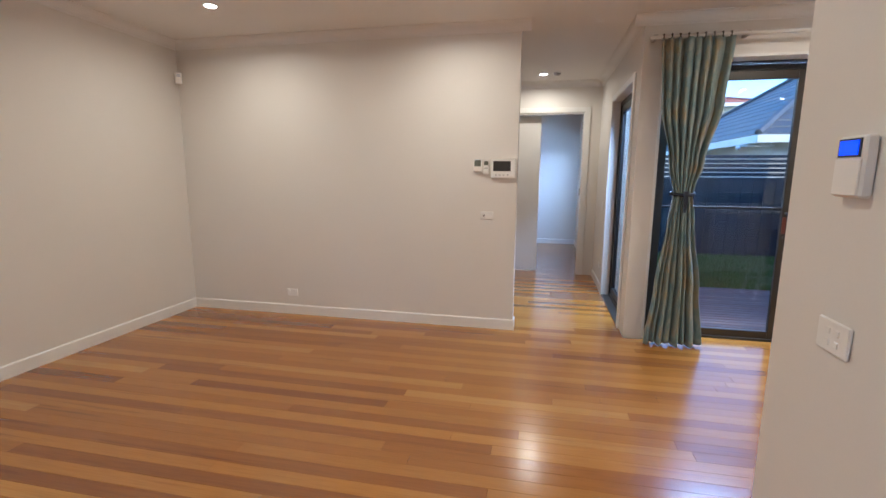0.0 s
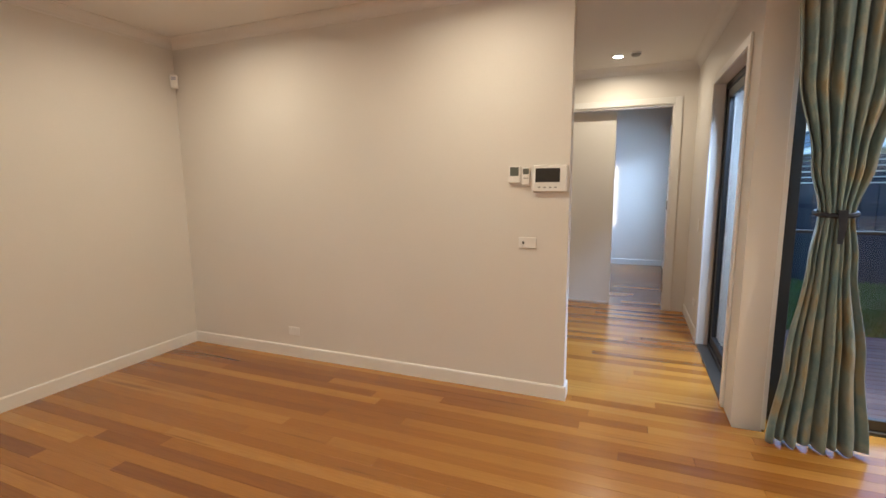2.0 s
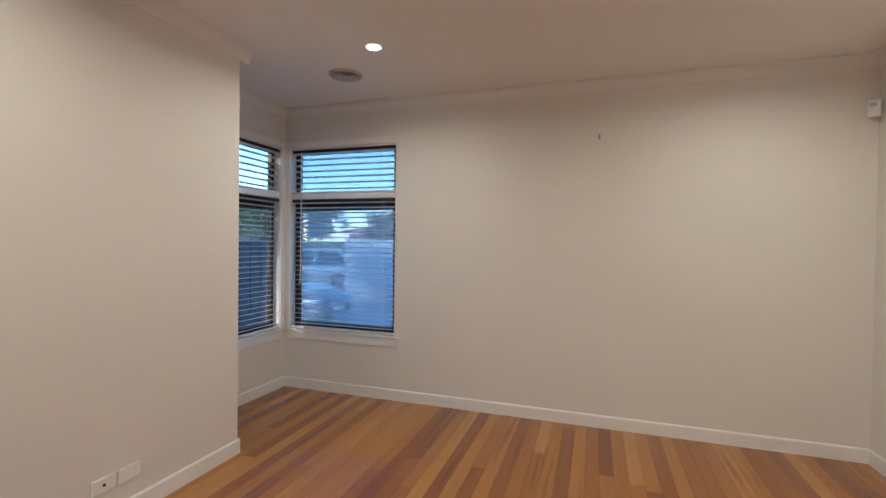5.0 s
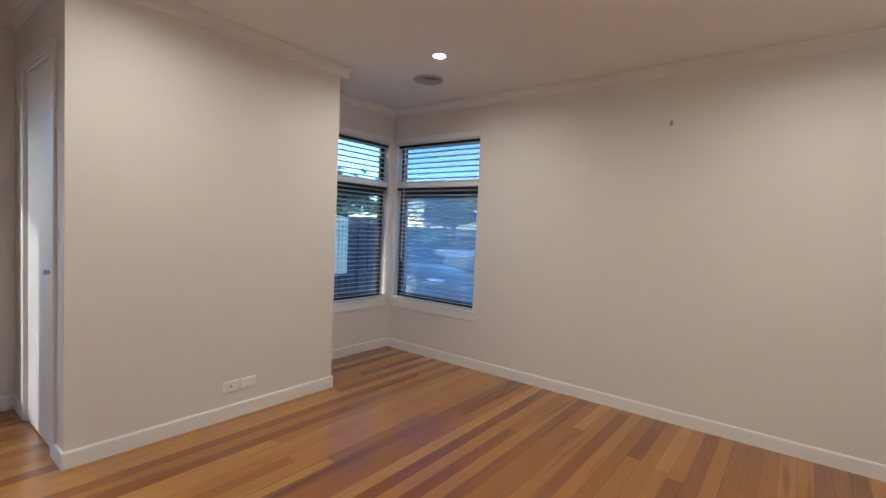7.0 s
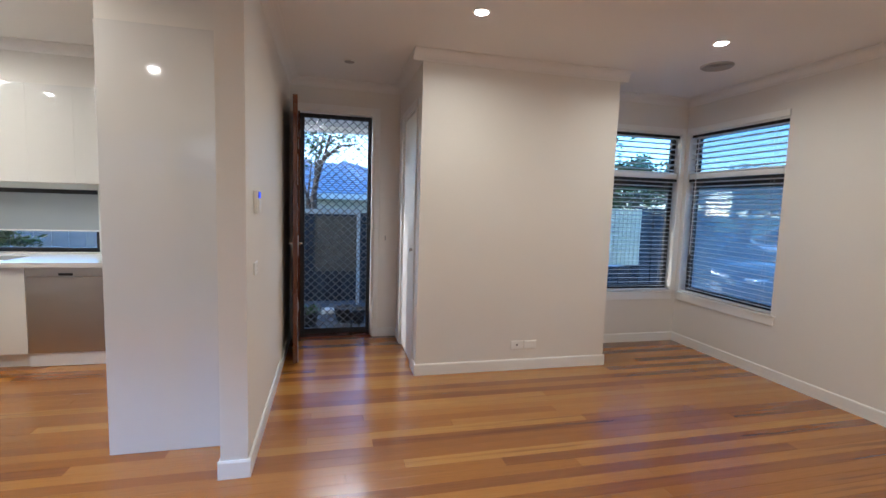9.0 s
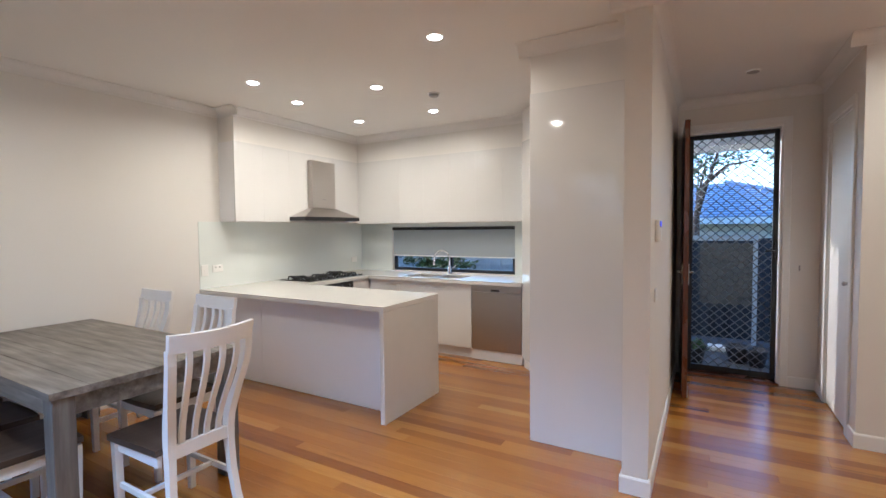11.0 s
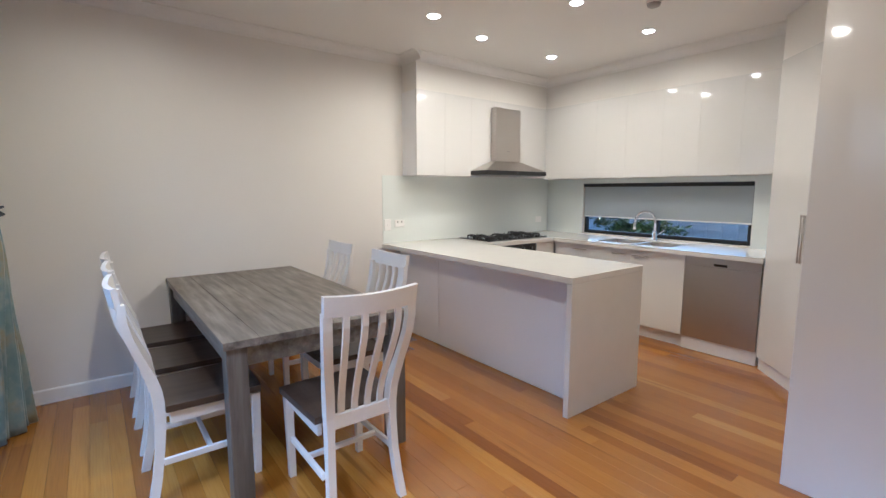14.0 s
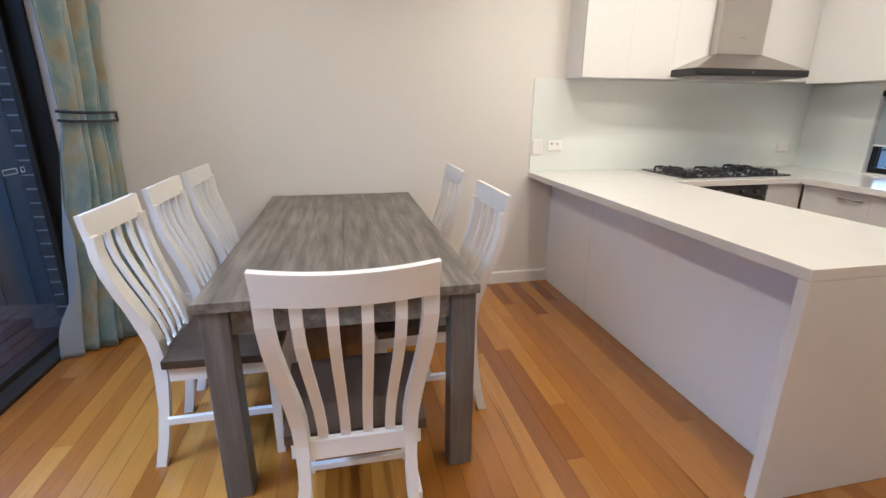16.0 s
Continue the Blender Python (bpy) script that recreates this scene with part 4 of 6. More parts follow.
for x in (TX0 + 0.03, TX1 - 0.055):
    part("apron", box(x, x + 0.025, TY0 + 0.103, TY1 - 0.103, TZ - 0.13, TZ - 0.037, 0.002), TABLEW, table)


def dining_chair(label):
    """Slat-back chair standing at the origin, looking towards +y; the back is at -y."""
    c = thing("dining_chair", (0, 0, 0), label, "chair", "chairs round the dining table")

    def back_y(z):
        """The line of the back posts: splayed foot, upright at the seat, leaning away above."""
        if z < 0.46:
            return -0.205 - 0.055 * ((0.46 - z) / 0.46) ** 2
        u = min(1, (z - 0.46) / 0.46)
        return -0.205 - 0.105 * u * u * (3 - 2 * u) - 0.015 * (z - 0.46)

    def flare(z):
        """Half the width between the posts: drawn in at the seat, swept out to the top."""
        if z < 0.46:
            return 0.152 + 0.022 * ((0.46 - z) / 0.46) ** 2
        u = min(1, (z - 0.46) / 0.44)
        return 0.152 + 0.042 * u * u * (3 - 2 * u) + 0.003 * (z - 0.46)

    zs = [0.0, 0.12, 0.25, 0.38, 0.46, 0.53, 0.60, 0.67, 0.74, 0.81, 0.88, 0.95]
    for s in (-1, 1):
        half = [flare(z) for z in zs]
        bm = strip([(s * h, back_y(z), z) for h, z in zip(half, zs)], [(0.020 if z > 0.4 else 0.017, 0.023 if 0.3 < z < 0.62 else 0.019 - 0.006 * max(0, (z - 0.6) / 0.4)) for z in zs])
        part("back_leg", bm, CHAIRW, c, smooth=False)
        part("front_leg", strip([(s * 0.185, 0.195, 0), (s * 0.19, 0.20, 0.425)], [(0.015, 0.015), (0.019, 0.019)]), CHAIRW, c)
        part("side_rail", box(s * 0.180 - 0.011, s * 0.180 + 0.011, -0.17, 0.185, 0.375, 0.435, 0.002), CHAIRW, c)
        part("side_stretcher", box(s * 0.181 - 0.009, s * 0.181 + 0.009, -0.205, 0.19, 0.185, 0.215, 0.002), CHAIRW, c)
    part("front_rail", box(-0.172, 0.172, 0.186, 0.208, 0.375, 0.435, 0.002), CHAIRW, c)
    part("cross_stretcher", box(-0.173, 0.173, -0.02, 0.0, 0.188, 0.212, 0.002), CHAIRW, c)
    bm = bmesh.new()                                                # saddled seat board
    nx, ny = 8, 8
    grid = {}
    for i in range(nx + 1):
        for j in range(ny + 1):
            u, v = i / nx * 2 - 1, j / ny
            x = u * (0.205 + 0.018 * v)
            y = -0.185 + 0.405 * v + 0.012 * (1 - u * u) * (v > 0.95)
            dip = 0.008 * (1 - u * u) * math.sin(math.pi * min(1, v * 1.05 + 0.02))
            grid[i, j] = bm.verts.new((x, y, 0.468 - max(0, dip)))
    for i in range(nx):
        for j in range(ny):
            bm.faces.new((grid[i, j], grid[i + 1, j], grid[i + 1, j + 1], grid[i, j + 1]))
    low = bmesh.ops.extrude_face_region(bm, geom=bm.faces[:])
    for e in low["geom"]:
        if isinstance(e, bmesh.types.BMVert):
            e.co.z = 0.437
    bmesh.ops.recalc_face_normals(bm, faces=bm.faces)
    part("seat", bm, SEATW, c, "dark brown timber seat")

    def bowed(z, x):
        """Back slats and top rail bow away from the sitter in the middle."""
        return back_y(z) - 0.028 * (1 - (x / 0.2) ** 2) * max(0, min(1, (z - 0.5) / 0.35))

    bm = bmesh.new()                                                # curved top rail
    rows = []
    for k in range(11):
        x = -0.216 + 0.432 * k / 10
        y = bowed(0.96, x * 0.82)
        lift = -0.010 * (1 - (x / 0.216) ** 2)
        rows.append([bm.verts.new(p) for p in ((x * 0.985, y + 0.011, 0.936 + lift * 0.6), (x * 0.985, y - 0.011, 0.936 + lift * 0.6), (x, y - 0.024, 1.022 + lift), (x, y - 0.002, 1.024 + lift))])
    for p, q in zip(rows, rows[1:]):
        for k in range(4):
            bm.faces.new((p[k], p[(k + 1) % 4], q[(k + 1) % 4], q[k]))
    bm.faces.new(rows[0])
    bm.faces.new(rows[-1][::-1])
    bmesh.ops.recalc_face_normals(bm, faces=bm.faces)
    part("top_rail", bm, CHAIRW, c)
    part("lower_rail", box(-0.146, 0.146, -0.222, -0.198, 0.405, 0.470, 0.003), CHAIRW, c)
    for k in range(4):
        u = -1 + k * 2 / 3
        zz = [0.466, 0.505, 0.58, 0.66, 0.74, 0.82, 0.88, 0.950]
        part("slat", strip([(u * flare(z) * 0.62, bowed(z, u * 0.11), z) for z in zz], [(0.0140, 0.007)] * len(zz)), CHAIRW, c)
    return c


chair = dining_chair("white painted slat-back chair with dark seat at table end")
chair.matrix_basis = pose(2.825, 2.735, 0, 0, 0, -90)
SIDE = "white painted slat-back chair with dark seat, pushed under table side"
for x, y, a in ((3.35, 3.242, 180), (3.875, 3.238, 180.5), (4.40, 3.235, 179)):
    tagged(copy_thing(chair, pose(x, y, 0, 0, 0, a)), SIDE)
for x, y, a in ((3.445, 2.415, 0.5), (4.20, 2.41, -0.5)):
    tagged(copy_thing(chair, pose(x, y, 0, 0, 0, a)), "white painted slat-back chair with dark seat, between table and peninsula")

# ---- curtains ----


def curtain(name, label, stations, folds, seed, lining=None, slant=0.0):
    """A gathered drape. stations: (z, x0, x1, y, depth); it is drawn in at its tie."""
    rnd = random.Random(seed)
    top, bottom = stations[0], stations[-1]
    c = thing(name, ((bottom[1] + bottom[2]) / 2, bottom[3], bottom[0]), label, "curtain", "curtains at the sliding door")
    ph = [rnd.uniform(0, 6.28) for _ in range(4)]

    def at(z):
        for p, q in zip(stations, stations[1:]):
            if p[0] >= z >= q[0]:
                t = (p[0] - z) / (p[0] - q[0])
                t = t * t * (3 - 2 * t)
                return [p[i] + (q[i] - p[i]) * t for i in range(1, 5)]
        return list(bottom[1:])

    def sheet(fold, y_off, amp, u0, u1, high=None):
        bm = bmesh.new()
        nu, nv = fold * 14, 60
        rows = []
        for j in range(nv + 1):
            z = (high or top[0]) + (bottom[0] - (high or top[0])) * j / nv
            x0, x1, y, d = at(z)
            row = []
            for i in range(nu + 1):
                lo = u0 if high is None else 0.08 + (u0 - 0.08) * max(0, 1 - z / high)
                u = lo + (u1 - lo) * i / nu
                w = 2 * math.pi * fold * (u + 0.035 * math.sin(5.3 * u + ph[1]) + 0.02 * math.sin(11 * u + ph[2] + 0.4 * z))
                skew = slant * max(0, 1 - z / 1.3) * (0.5 - u)
                s = math.sin(w + 0.5 * math.sin(2.1 * z + ph[0])) + 0.35 * math.sin(0.5 * w + ph[1] + 1.3 * z) + 0.18 * math.sin(2.3 * w + ph[2])
                x = x0 + (x1 - x0) * (u + 0.012 * math.cos(w + ph[3]))
                drop = 0.012 * math.sin(w * 0.5 + ph[2]) if j == nv else 0
                row.append(bm.verts.new((x, y + skew + y_off + amp * d * s * 0.55 - 0.35 * d * math.sin(math.pi * u), max(0.004, z + drop))))
            rows.append(row)
        for p, q in zip(rows, rows[1:]):
            for i in range(nu):
                bm.faces.new((p[i], p[i + 1], q[i + 1], q[i]))
        return bm

    cl = part("drape", sheet(folds, 0, 1.0, 0, 1), CURTAIN, c, smooth=True)
    cl.modifiers.new("cloth", "SOLIDIFY").thickness = 0.003
    if lining:
        li = part("lining", sheet(max(2, folds // 2) + 2, 0.025, 0.8, *lining, 1.28), LINING, c, "plain pale lining cloth", smooth=True)
        li.modifiers.new("cloth", "SOLIDIFY").thickness = 0.002
    return c


left = curtain("curtain", "teal and gold patterned curtain tied back at waist", [(2.492, 0.945, 1.466, 4.08, 0.042), (2.0, 0.975, 1.43, 4.08, 0.055), (1.55, 1.06, 1.33, 4.08, 0.06), (1.29, 1.117, 1.269, 4.08, 0.05), (1.05, 1.09, 1.30, 4.08, 0.065), (0.5, 1.03, 1.38, 4.08, 0.08), (0.012, 0.985, 1.437, 4.08, 0.072)], 7, 5)
bm = bmesh.new()
ring = [(1.193 + 0.088 * math.cos(t), 4.08 + 0.052 * math.sin(t), 1.293 + 0.012 * math.sin(t)) for t in [2 * math.pi * k / 20 for k in range(21)]]
tube(ring, 0.013, 6, bm)
part("tie_band", bm, TIE, left)
part("tie_tail", strip([(1.20, 4.015, 1.31), (1.205, 4.012, 1.22), (1.20, 4.015, 1.14)], [(0.02, 0.006), (0.016, 0.004), (0.011, 0.003)]), TIE, left)
right = curtain("curtain", "teal and gold patterned curtain tied to wall hook", [(2.492, 4.16, 4.79, 4.09, 0.055), (2.0, 4.23, 4.785, 4.10, 0.08), (1.55, 4.27, 4.765, 4.115, 0.07), (1.30, 4.28, 4.75, 4.12, 0.055), (1.05, 4.27, 4.69, 4.12, 0.075), (0.5, 4.23, 4.585, 4.13, 0.08), (0.012, 4.19, 4.52, 4.14, 0.085)], 6, 8, (-0.16, 0.32), 0.20)
for z in (1.33, 1.285):
    part("tie_band", tube([(4.275, 4.15, z + 0.005), (4.28, 4.085, z), (4.40, 4.043, z - 0.003), (4.69, 4.047, z - 0.004), (4.80, 4.095, z + (1.307 - z) * 0.8)], 0.008, 6), TIE, right)
part("wall_hook", tube([(XE, 4.095, 1.307), (XE - 0.03, 4.095, 1.305)], 0.008, 8), STEEL, right)
rod = thing("curtain_rail", (2.9, 4.08, 2.51), "white curtain rail on brackets above sliding door", "curtain rail")
part("rail", tube([(0.86, 4.08, 2.508), (4.79, 4.08, 2.508)], 0.014, 10), TRIM, rod, smooth=True)
for x in (0.90, 1.56, 2.8, 4.1, 4.76):
    part("bracket", box(x - 0.012, x + 0.012, 4.08, YS, 2.497, 2.53, 0.002), STEEL, rod)
for x0, n in ((0.955, 9), (4.16, 11)):
    for k in range(n):
        part("glider", box(x0 + k * 0.06 - 0.006, x0 + k * 0.06 + 0.006, 4.066, 4.094, 2.484, 2.53, 0.002), BRONZE, rod)

# ---- ceiling fittings ----


def downlight(x, y, dim=1.0):
    d = thing("downlight", (x, y, H - 0.012), "round white recessed ceiling downlight, switched on", "downlight", "ceiling downlights")
    part("bezel", lathe([(0.043, 0.001), (0.043, -0.004), (0.050, -0.006), (0.056, -0.003), (0.056, 0.0)], (x, y, H), 24), TRIM, d, smooth=True)
    part("lens", lathe([(0, -0.0125), (0.02, -0.0115), (0.036, -0.008), (0.043, -0.003), (0.043, 0)], (x, y, H), 24), LENS, d, smooth=True)
    a = bpy.data.lights.new("downlight_lamp", "AREA")
    a.shape, a.size, a.energy, a.color, a.spread = "DISK", 0.075, LAMP_W * dim, LAMP_COLOR, radians(164)
    o = new("downlight_lamp", a)
    o.location = (x, y, H - 0.015)


for x, y in ((-2.46, 0.99), (-0.63, 0.96), (-2.50, 3.34), (-0.67, 3.42), (3.735, 3.36), (1.985, 3.38), (1.986, 1.49), (3.745, 1.495), (3.89, 0.885), (3.895, -0.03), (2.95, 0.86), (2.942, -0.08), (0.04, 6.28)):
    downlight(x, y, 0.68 if y < 0.9 and x > 2.8 else 1.0)   # the kitchen circuit is dimmer


def vent(x, y, r):
    v = thing("ceiling_vent", (x, y, H - 0.02), "round white ceiling air vent with ring louvres", "air vent", "ceiling vents")
    part("rim", lathe([(r * 0.82, 0.0), (r * 0.82, -0.012), (r * 0.9, -0.016), (r, -0.006), (r, 0)], (x, y, H), 32), VENT_SHADED, v, smooth=True)
    for k in range(4):
        a = r * (0.18 + 0.19 * k)
        part("louvre_ring", lathe([(a - 0.012, -0.001), (a + 0.006, -0.013), (a + 0.009, -0.012), (a - 0.009, 0)], (x, y, H), 28), VENT_SHADED, v, smooth=True)
    # grey disc painting the shade of the duct behind the rings
    part("duct_shadow_plate", lathe([(0, -0.0006), (r * 0.8, -0.0006), (r * 0.8, 0)], (x, y, H), 28), GREYP, v)


vent(-2.85, 0.555, 0.128)
vent(2.576, 2.804, 0.130)


def detector(x, y, label, r=0.052, h=0.035):
    s = thing("smoke_detector", (x, y, H - h), label, "smoke detector")
    part("base", lathe([(0, -0.012), (r, -0.012), (r, 0)], (x, y, H), 24), PLASTIC, s)
    part("cover", lathe([(0, -h), (r * 0.55, -h), (r * 0.8, -h * 0.75), (r * 0.9, -0.0125)], (x, y, H), 24), GREYP, s, smooth=True)


detector(2.62, 0.446, "small round smoke detector on kitchen ceiling")
detector(0.205, 6.20, "small round smoke detector beside hall light")
detector(0.15, -0.36, "flat round detector on entry ceiling", 0.05, 0.02)

# ---- wall fittings ----
pir = thing("motion_sensor", (XW + 0.05, YN - 0.05, 2.33), "small white alarm sensor high in corner", "alarm sensor")
body = part("body", box(-0.03, 0.03, -0.022, 0.022, -0.055, 0.055, 0.010, seg=3), PLASTIC, pir, smooth=True)
body.data.transform(Matrix.Translation(ORG["motion_sensor"]))
body.matrix_basis = pose(0.0, 0.0, 0.025, 0, 0, 45)
eye_l = part("lens", box(-0.018, 0.018, -0.026, -0.0215, 0.01, 0.038, 0.002), surface("sensor_lens", (0.55, 0.57, 0.66), 0.2), pir)
eye_l.data.transform(Matrix.Translation(ORG["motion_sensor"]))
eye_l.matrix_basis = pose(0.0, 0.0, 0.025, 0, 0, 45)

intercom = thing("intercom_monitor", (-0.27, YN - 0.015, 1.40), "white video intercom with dark screen on wall", "intercom")
part("body", box(-0.379, -0.166, YN - 0.026, YN - 0.001, 1.404, 1.572, 0.004), PLASTIC, intercom)
part("screen", box(-0.362, -0.207, YN - 0.0275, YN - 0.0255, 1.464, 1.552, 0.001), LCDOFF, intercom)
for k in range(4):
    part("button", box(-0.345 + k * 0.035, -0.33 + k * 0.035, YN - 0.0275, YN - 0.0255, 1.427, 1.435), GREYP, intercom)
thermo = thing("thermostat", (-0.50, YN - 0.012, 1.46), "small white wall thermostat with grey display", "thermostat")
part("body", box(-0.540, -0.462, YN - 0.022, YN - 0.001, 1.462, 1.570, 0.004), PLASTIC, thermo)
part("display", box(-0.530, -0.473, YN - 0.0235, YN - 0.0215, 1.506, 1.562, 0.001), LCDGREEN, thermo)
remote = thing("wall_remote", (-0.424, YN - 0.012, 1.436), "white remote control in wall cradle", "remote control")
part("cradle", box(-0.452, -0.396, YN - 0.014, YN - 0.001, 1.436, 1.50, 0.003), PLASTIC, remote)
part("remote_body", box(-0.448, -0.400, YN - 0.026, YN - 0.0145, 1.448, 1.560, 0.004), PLASTIC, remote)
part("display", box(-0.443, -0.405, YN - 0.0275, YN - 0.0255, 1.516, 1.552, 0.001), LCDGREEN, remote)
for k in range(3):
    part("key", box(-0.439 + k * 0.011, -0.432 + k * 0.011, YN - 0.0275, YN - 0.0255, 1.486, 1.494), GREYP, remote)


def wall_plate(name, label, category, along, c, face, side, z, w=0.115, h=0.073, rockers=((-0.25, 0),), keys=GREYP, t=0.009):
    """A switch or socket plate on a wall; rockers: places of the keys, as fractions of the half size."""
    s = thing(name, (c, face + side * 0.005, z - h / 2) if along == "x" else (face + side * 0.005, c, z - h / 2), label, category)

    def slab(nm, a, b, d0, d1, r, q, material, bev):
        lo, hi = sorted((face + side * d0, face + side * d1))
        return part(nm, box(a, b, lo, hi, r, q, bev) if along == "x" else box(lo, hi, a, b, r, q, bev), material, s)

    slab("plate", c - w / 2, c + w / 2, 0.001, t, z - h / 2, z + h / 2, PLASTIC, 0.003)
    for u, v in rockers:
        slab("rocker", c + u * w / 2 - 0.007, c + u * w / 2 + 0.007, t - 0.001, t + 0.003, z + v * h / 2 - 0.008, z + v * h / 2 + 0.008, keys, 0.002)
    return s


wall_plate("light_switch", "white light switch plate with dark key", "light switch", "x", -0.412, YN, -1, 1.066, rockers=((-0.45, 0),), keys=BLACK)
wall_plate("power_outlet", "white wall power outlet above skirting", "power outlet", "x", -2.39, YN, -1, 0.228, rockers=((-0.5, 0.5), (0.5, 0.5)), keys=PLASTIC)
wall_plate("wall_socket", "white antenna socket plate with dark centre", "wall socket", "x", -1.348, 0.118, 1, 0.232, 0.118, 0.075, rockers=((0, 0),), keys=BLACK)
wall_plate("power_outlet", "white wall power outlet beside antenna socket", "power outlet", "x", -1.478, 0.118, 1, 0.232, 0.118, 0.075, rockers=((-0.5, 0.5), (0.5, 0.5)), keys=PLASTIC)
wall_plate("light_switch", "white four-key light switch below alarm keypad", "light switch", "y", 1.134, 0.714, -1, 1.082, 0.112, 0.074, rockers=((-0.35, 0.35), (0.2, 0.35), (-0.35, -0.35), (0.2, -0.35)), keys=PLASTIC)
wall_plate("light_switch", "small white switch beside kitchen bench", "light switch", "y", 1.295, XE - 0.008, -1, 1.085, 0.075, 0.115, rockers=((0, 0),), keys=PLASTIC)
wall_plate("power_outlet", "white power outlet on splashback above bench", "power outlet", "y", 1.155, XE - 0.008, -1, 1.095, 0.115, 0.073, rockers=((-0.4, 0.4), (0.4, 0.4)), keys=GREYP)
wall_plate("power_outlet", "pale power outlet on splashback behind cooktop", "power outlet", "y", -0.95, XE - 0.008, -1, 1.06, 0.115, 0.073, rockers=((-0.4, 0.4), (0.4, 0.4)), keys=PLASTIC)
wall_plate("light_switch", "white light switch on hall wall", "light switch", "y", 6.06, XH, -1, 1.05, 0.073, 0.115, rockers=((0, 0.2),), keys=PLASTIC)
wall_plate("power_outlet", "white power outlet low on hall wall", "power outlet", "y", 6.05, XH, -1, 0.30, rockers=((-0.4, 0.4), (0.4, 0.4)), keys=PLASTIC)
keypad = thing("alarm_keypad", (0.70, 1.12, 1.39), "white alarm keypad with lit blue display", "alarm keypad")
part("body", box(0.688, 0.713, 1.086, 1.176, 1.392, 1.520, 0.005), PLASTIC, keypad)
part("flap", box(0.683, 0.6878, 1.090, 1.172, 1.396, 1.472, 0.002), PLASTIC, keypad)
part("display_surround", box(0.6855, 0.6885, 1.097, 1.170, 1.476, 1.514, 0.001), BLACK, keypad)
part("display", box(0.6842, 0.6853, 1.103, 1.164, 1.480, 1.510), LCD, keypad)
nail = thing("wall_bracket", (XW + 0.008, 2.40, 2.265), "tiny grey cable bracket on bare wall", "wall bracket")
part("plate", box(XW + 0.001, XW + 0.012, 2.392, 2.408, 2.262, 2.302, 0.002), GREYP, nail)
part("hook", tube([(XW + 0.012, 2.40, 2.29), (XW + 0.022, 2.40, 2.283), (XW + 0.022, 2.40, 2.272)], 0.003, 6), GREYP, nail)
catch = thing("door_catch", (-0.28, -1.105, 1.08), "small grey door catch on entry wall", "door catch")
part("plate", box(-0.286, -0.274, -1.109, -1.100, 1.07, 1.12, 0.002), GREYP, catch)
part("pin", tube([(-0.28, -1.10, 1.095), (-0.28, -1.085, 1.095)], 0.004, 6), STEEL, catch)

# ---- outside, north: deck, lawn, fence, neighbours ----
rnd = random.Random(11)
ground = solid("ground", box(-400, 400, -400, 400, -1.2, -0.42), LAWN, "rough grass ground reaching to the horizon", "ground")
solid("lawn", box(-8.5, 5.3, 4.4, 10.2, -0.41, -0.16), LAWN, "short green back lawn beyond the deck", "lawn")


def board_mesh(name, half, width, material, top=0.0, deep=0.02, c=0.0012):
    """A board along x, chamfered on its upper edges, with no underside."""
    h, w = half, width / 2
    vs = [(-h, -w, -deep), (h, -w, -deep), (h, w, -deep), (-h, w, -deep), (-h, -w, -c), (h, -w, -c), (h, w, -c), (-h, w, -c), (-h + c, -w + c, 0), (h - c, -w + c, 0), (h - c, w - c, 0), (-h + c, w - c, 0)]
    fs = [(8, 9, 10, 11)] + [(i, (i + 1) % 4, 4 + (i + 1) % 4, 4 + i) for i in range(4)] + [(4 + i, 4 + (i + 1) % 4, 8 + (i + 1) % 4, 8 + i) for i in range(4)]
    me = bpy.data.meshes.new(name)
    me.from_pydata(vs, [], fs)
    me.materials.append(material)
    return me


deck = thing("deck", (2.9, 5.8, -0.2), "weathered brown timber deck outside sliding door", "deck", kind="structure")
part("joists", box(1.02, 5.2, 4.52, 6.75, -0.16, -0.085), SUBFLOOR, deck)
deck_me = board_mesh("deck_board", 2.10, 0.0885, DECKB, deep=0.024, c=0.003)
for k in range(23):
    o = new("deck_board", deck_me)
    o.parent = deck
    o.location = (3.10 - 2.9, 4.555 + k * 0.0945 - 5.8, -0.06 + 0.2)


def paling_fence(name, label, along, a0, a1, b, z0, z1, side, material=FENCEB, slats=True):
    """Upright palings with rails behind and a band of level slats along the top."""
    f = thing(name, ((a0 + a1) / 2, b, z0) if along == "x" else (b, (a0 + a1) / 2, z0), label, "fence")
    split = z1 - 0.42 if slats else z1

    def slab(nm, p, q, d0, d1, r, s):
        lo, hi = sorted((b + side * d0, b + side * d1))
        return part(nm, box(p, q, lo, hi, r, s, 0.002) if along == "x" else box(lo, hi, p, q, r, s, 0.002), material, f)

    a = a0
    k = 0
    while a < a1 - 0.05:
        slab("paling", a, min(a1, a + 0.106), 0.0 if k % 2 else 0.0145, 0.014 if k % 2 else 0.028, z0, split - 0.01 + rnd.uniform(-0.006, 0.006))
        a += 0.10
        k += 1
    if slats:
        for j in range(5):
            z = split + 0.012 + j * 0.086
            slab("slat", a0, a1, 0.0, 0.018, z, z + 0.066)
    for z in (z0 + 0.25, split - 0.2):
        slab("rail", a0, a1, -0.045, -0.001, z, z + 0.07)
    n = max(2, int((a1 - a0) / 2.4) + 1)
    for j in range(n):
        p = a0 + (a1 - a0 - 0.09) * j / (n - 1)
        slab("post", p, p + 0.09, -0.10, -0.046, z0, z1 + 0.02)
    return f


paling_fence("fence", "dark paling fence with slatted top behind lawn", "x", 0.9, 5.2, 10.05, -0.2, 1.84, -1)
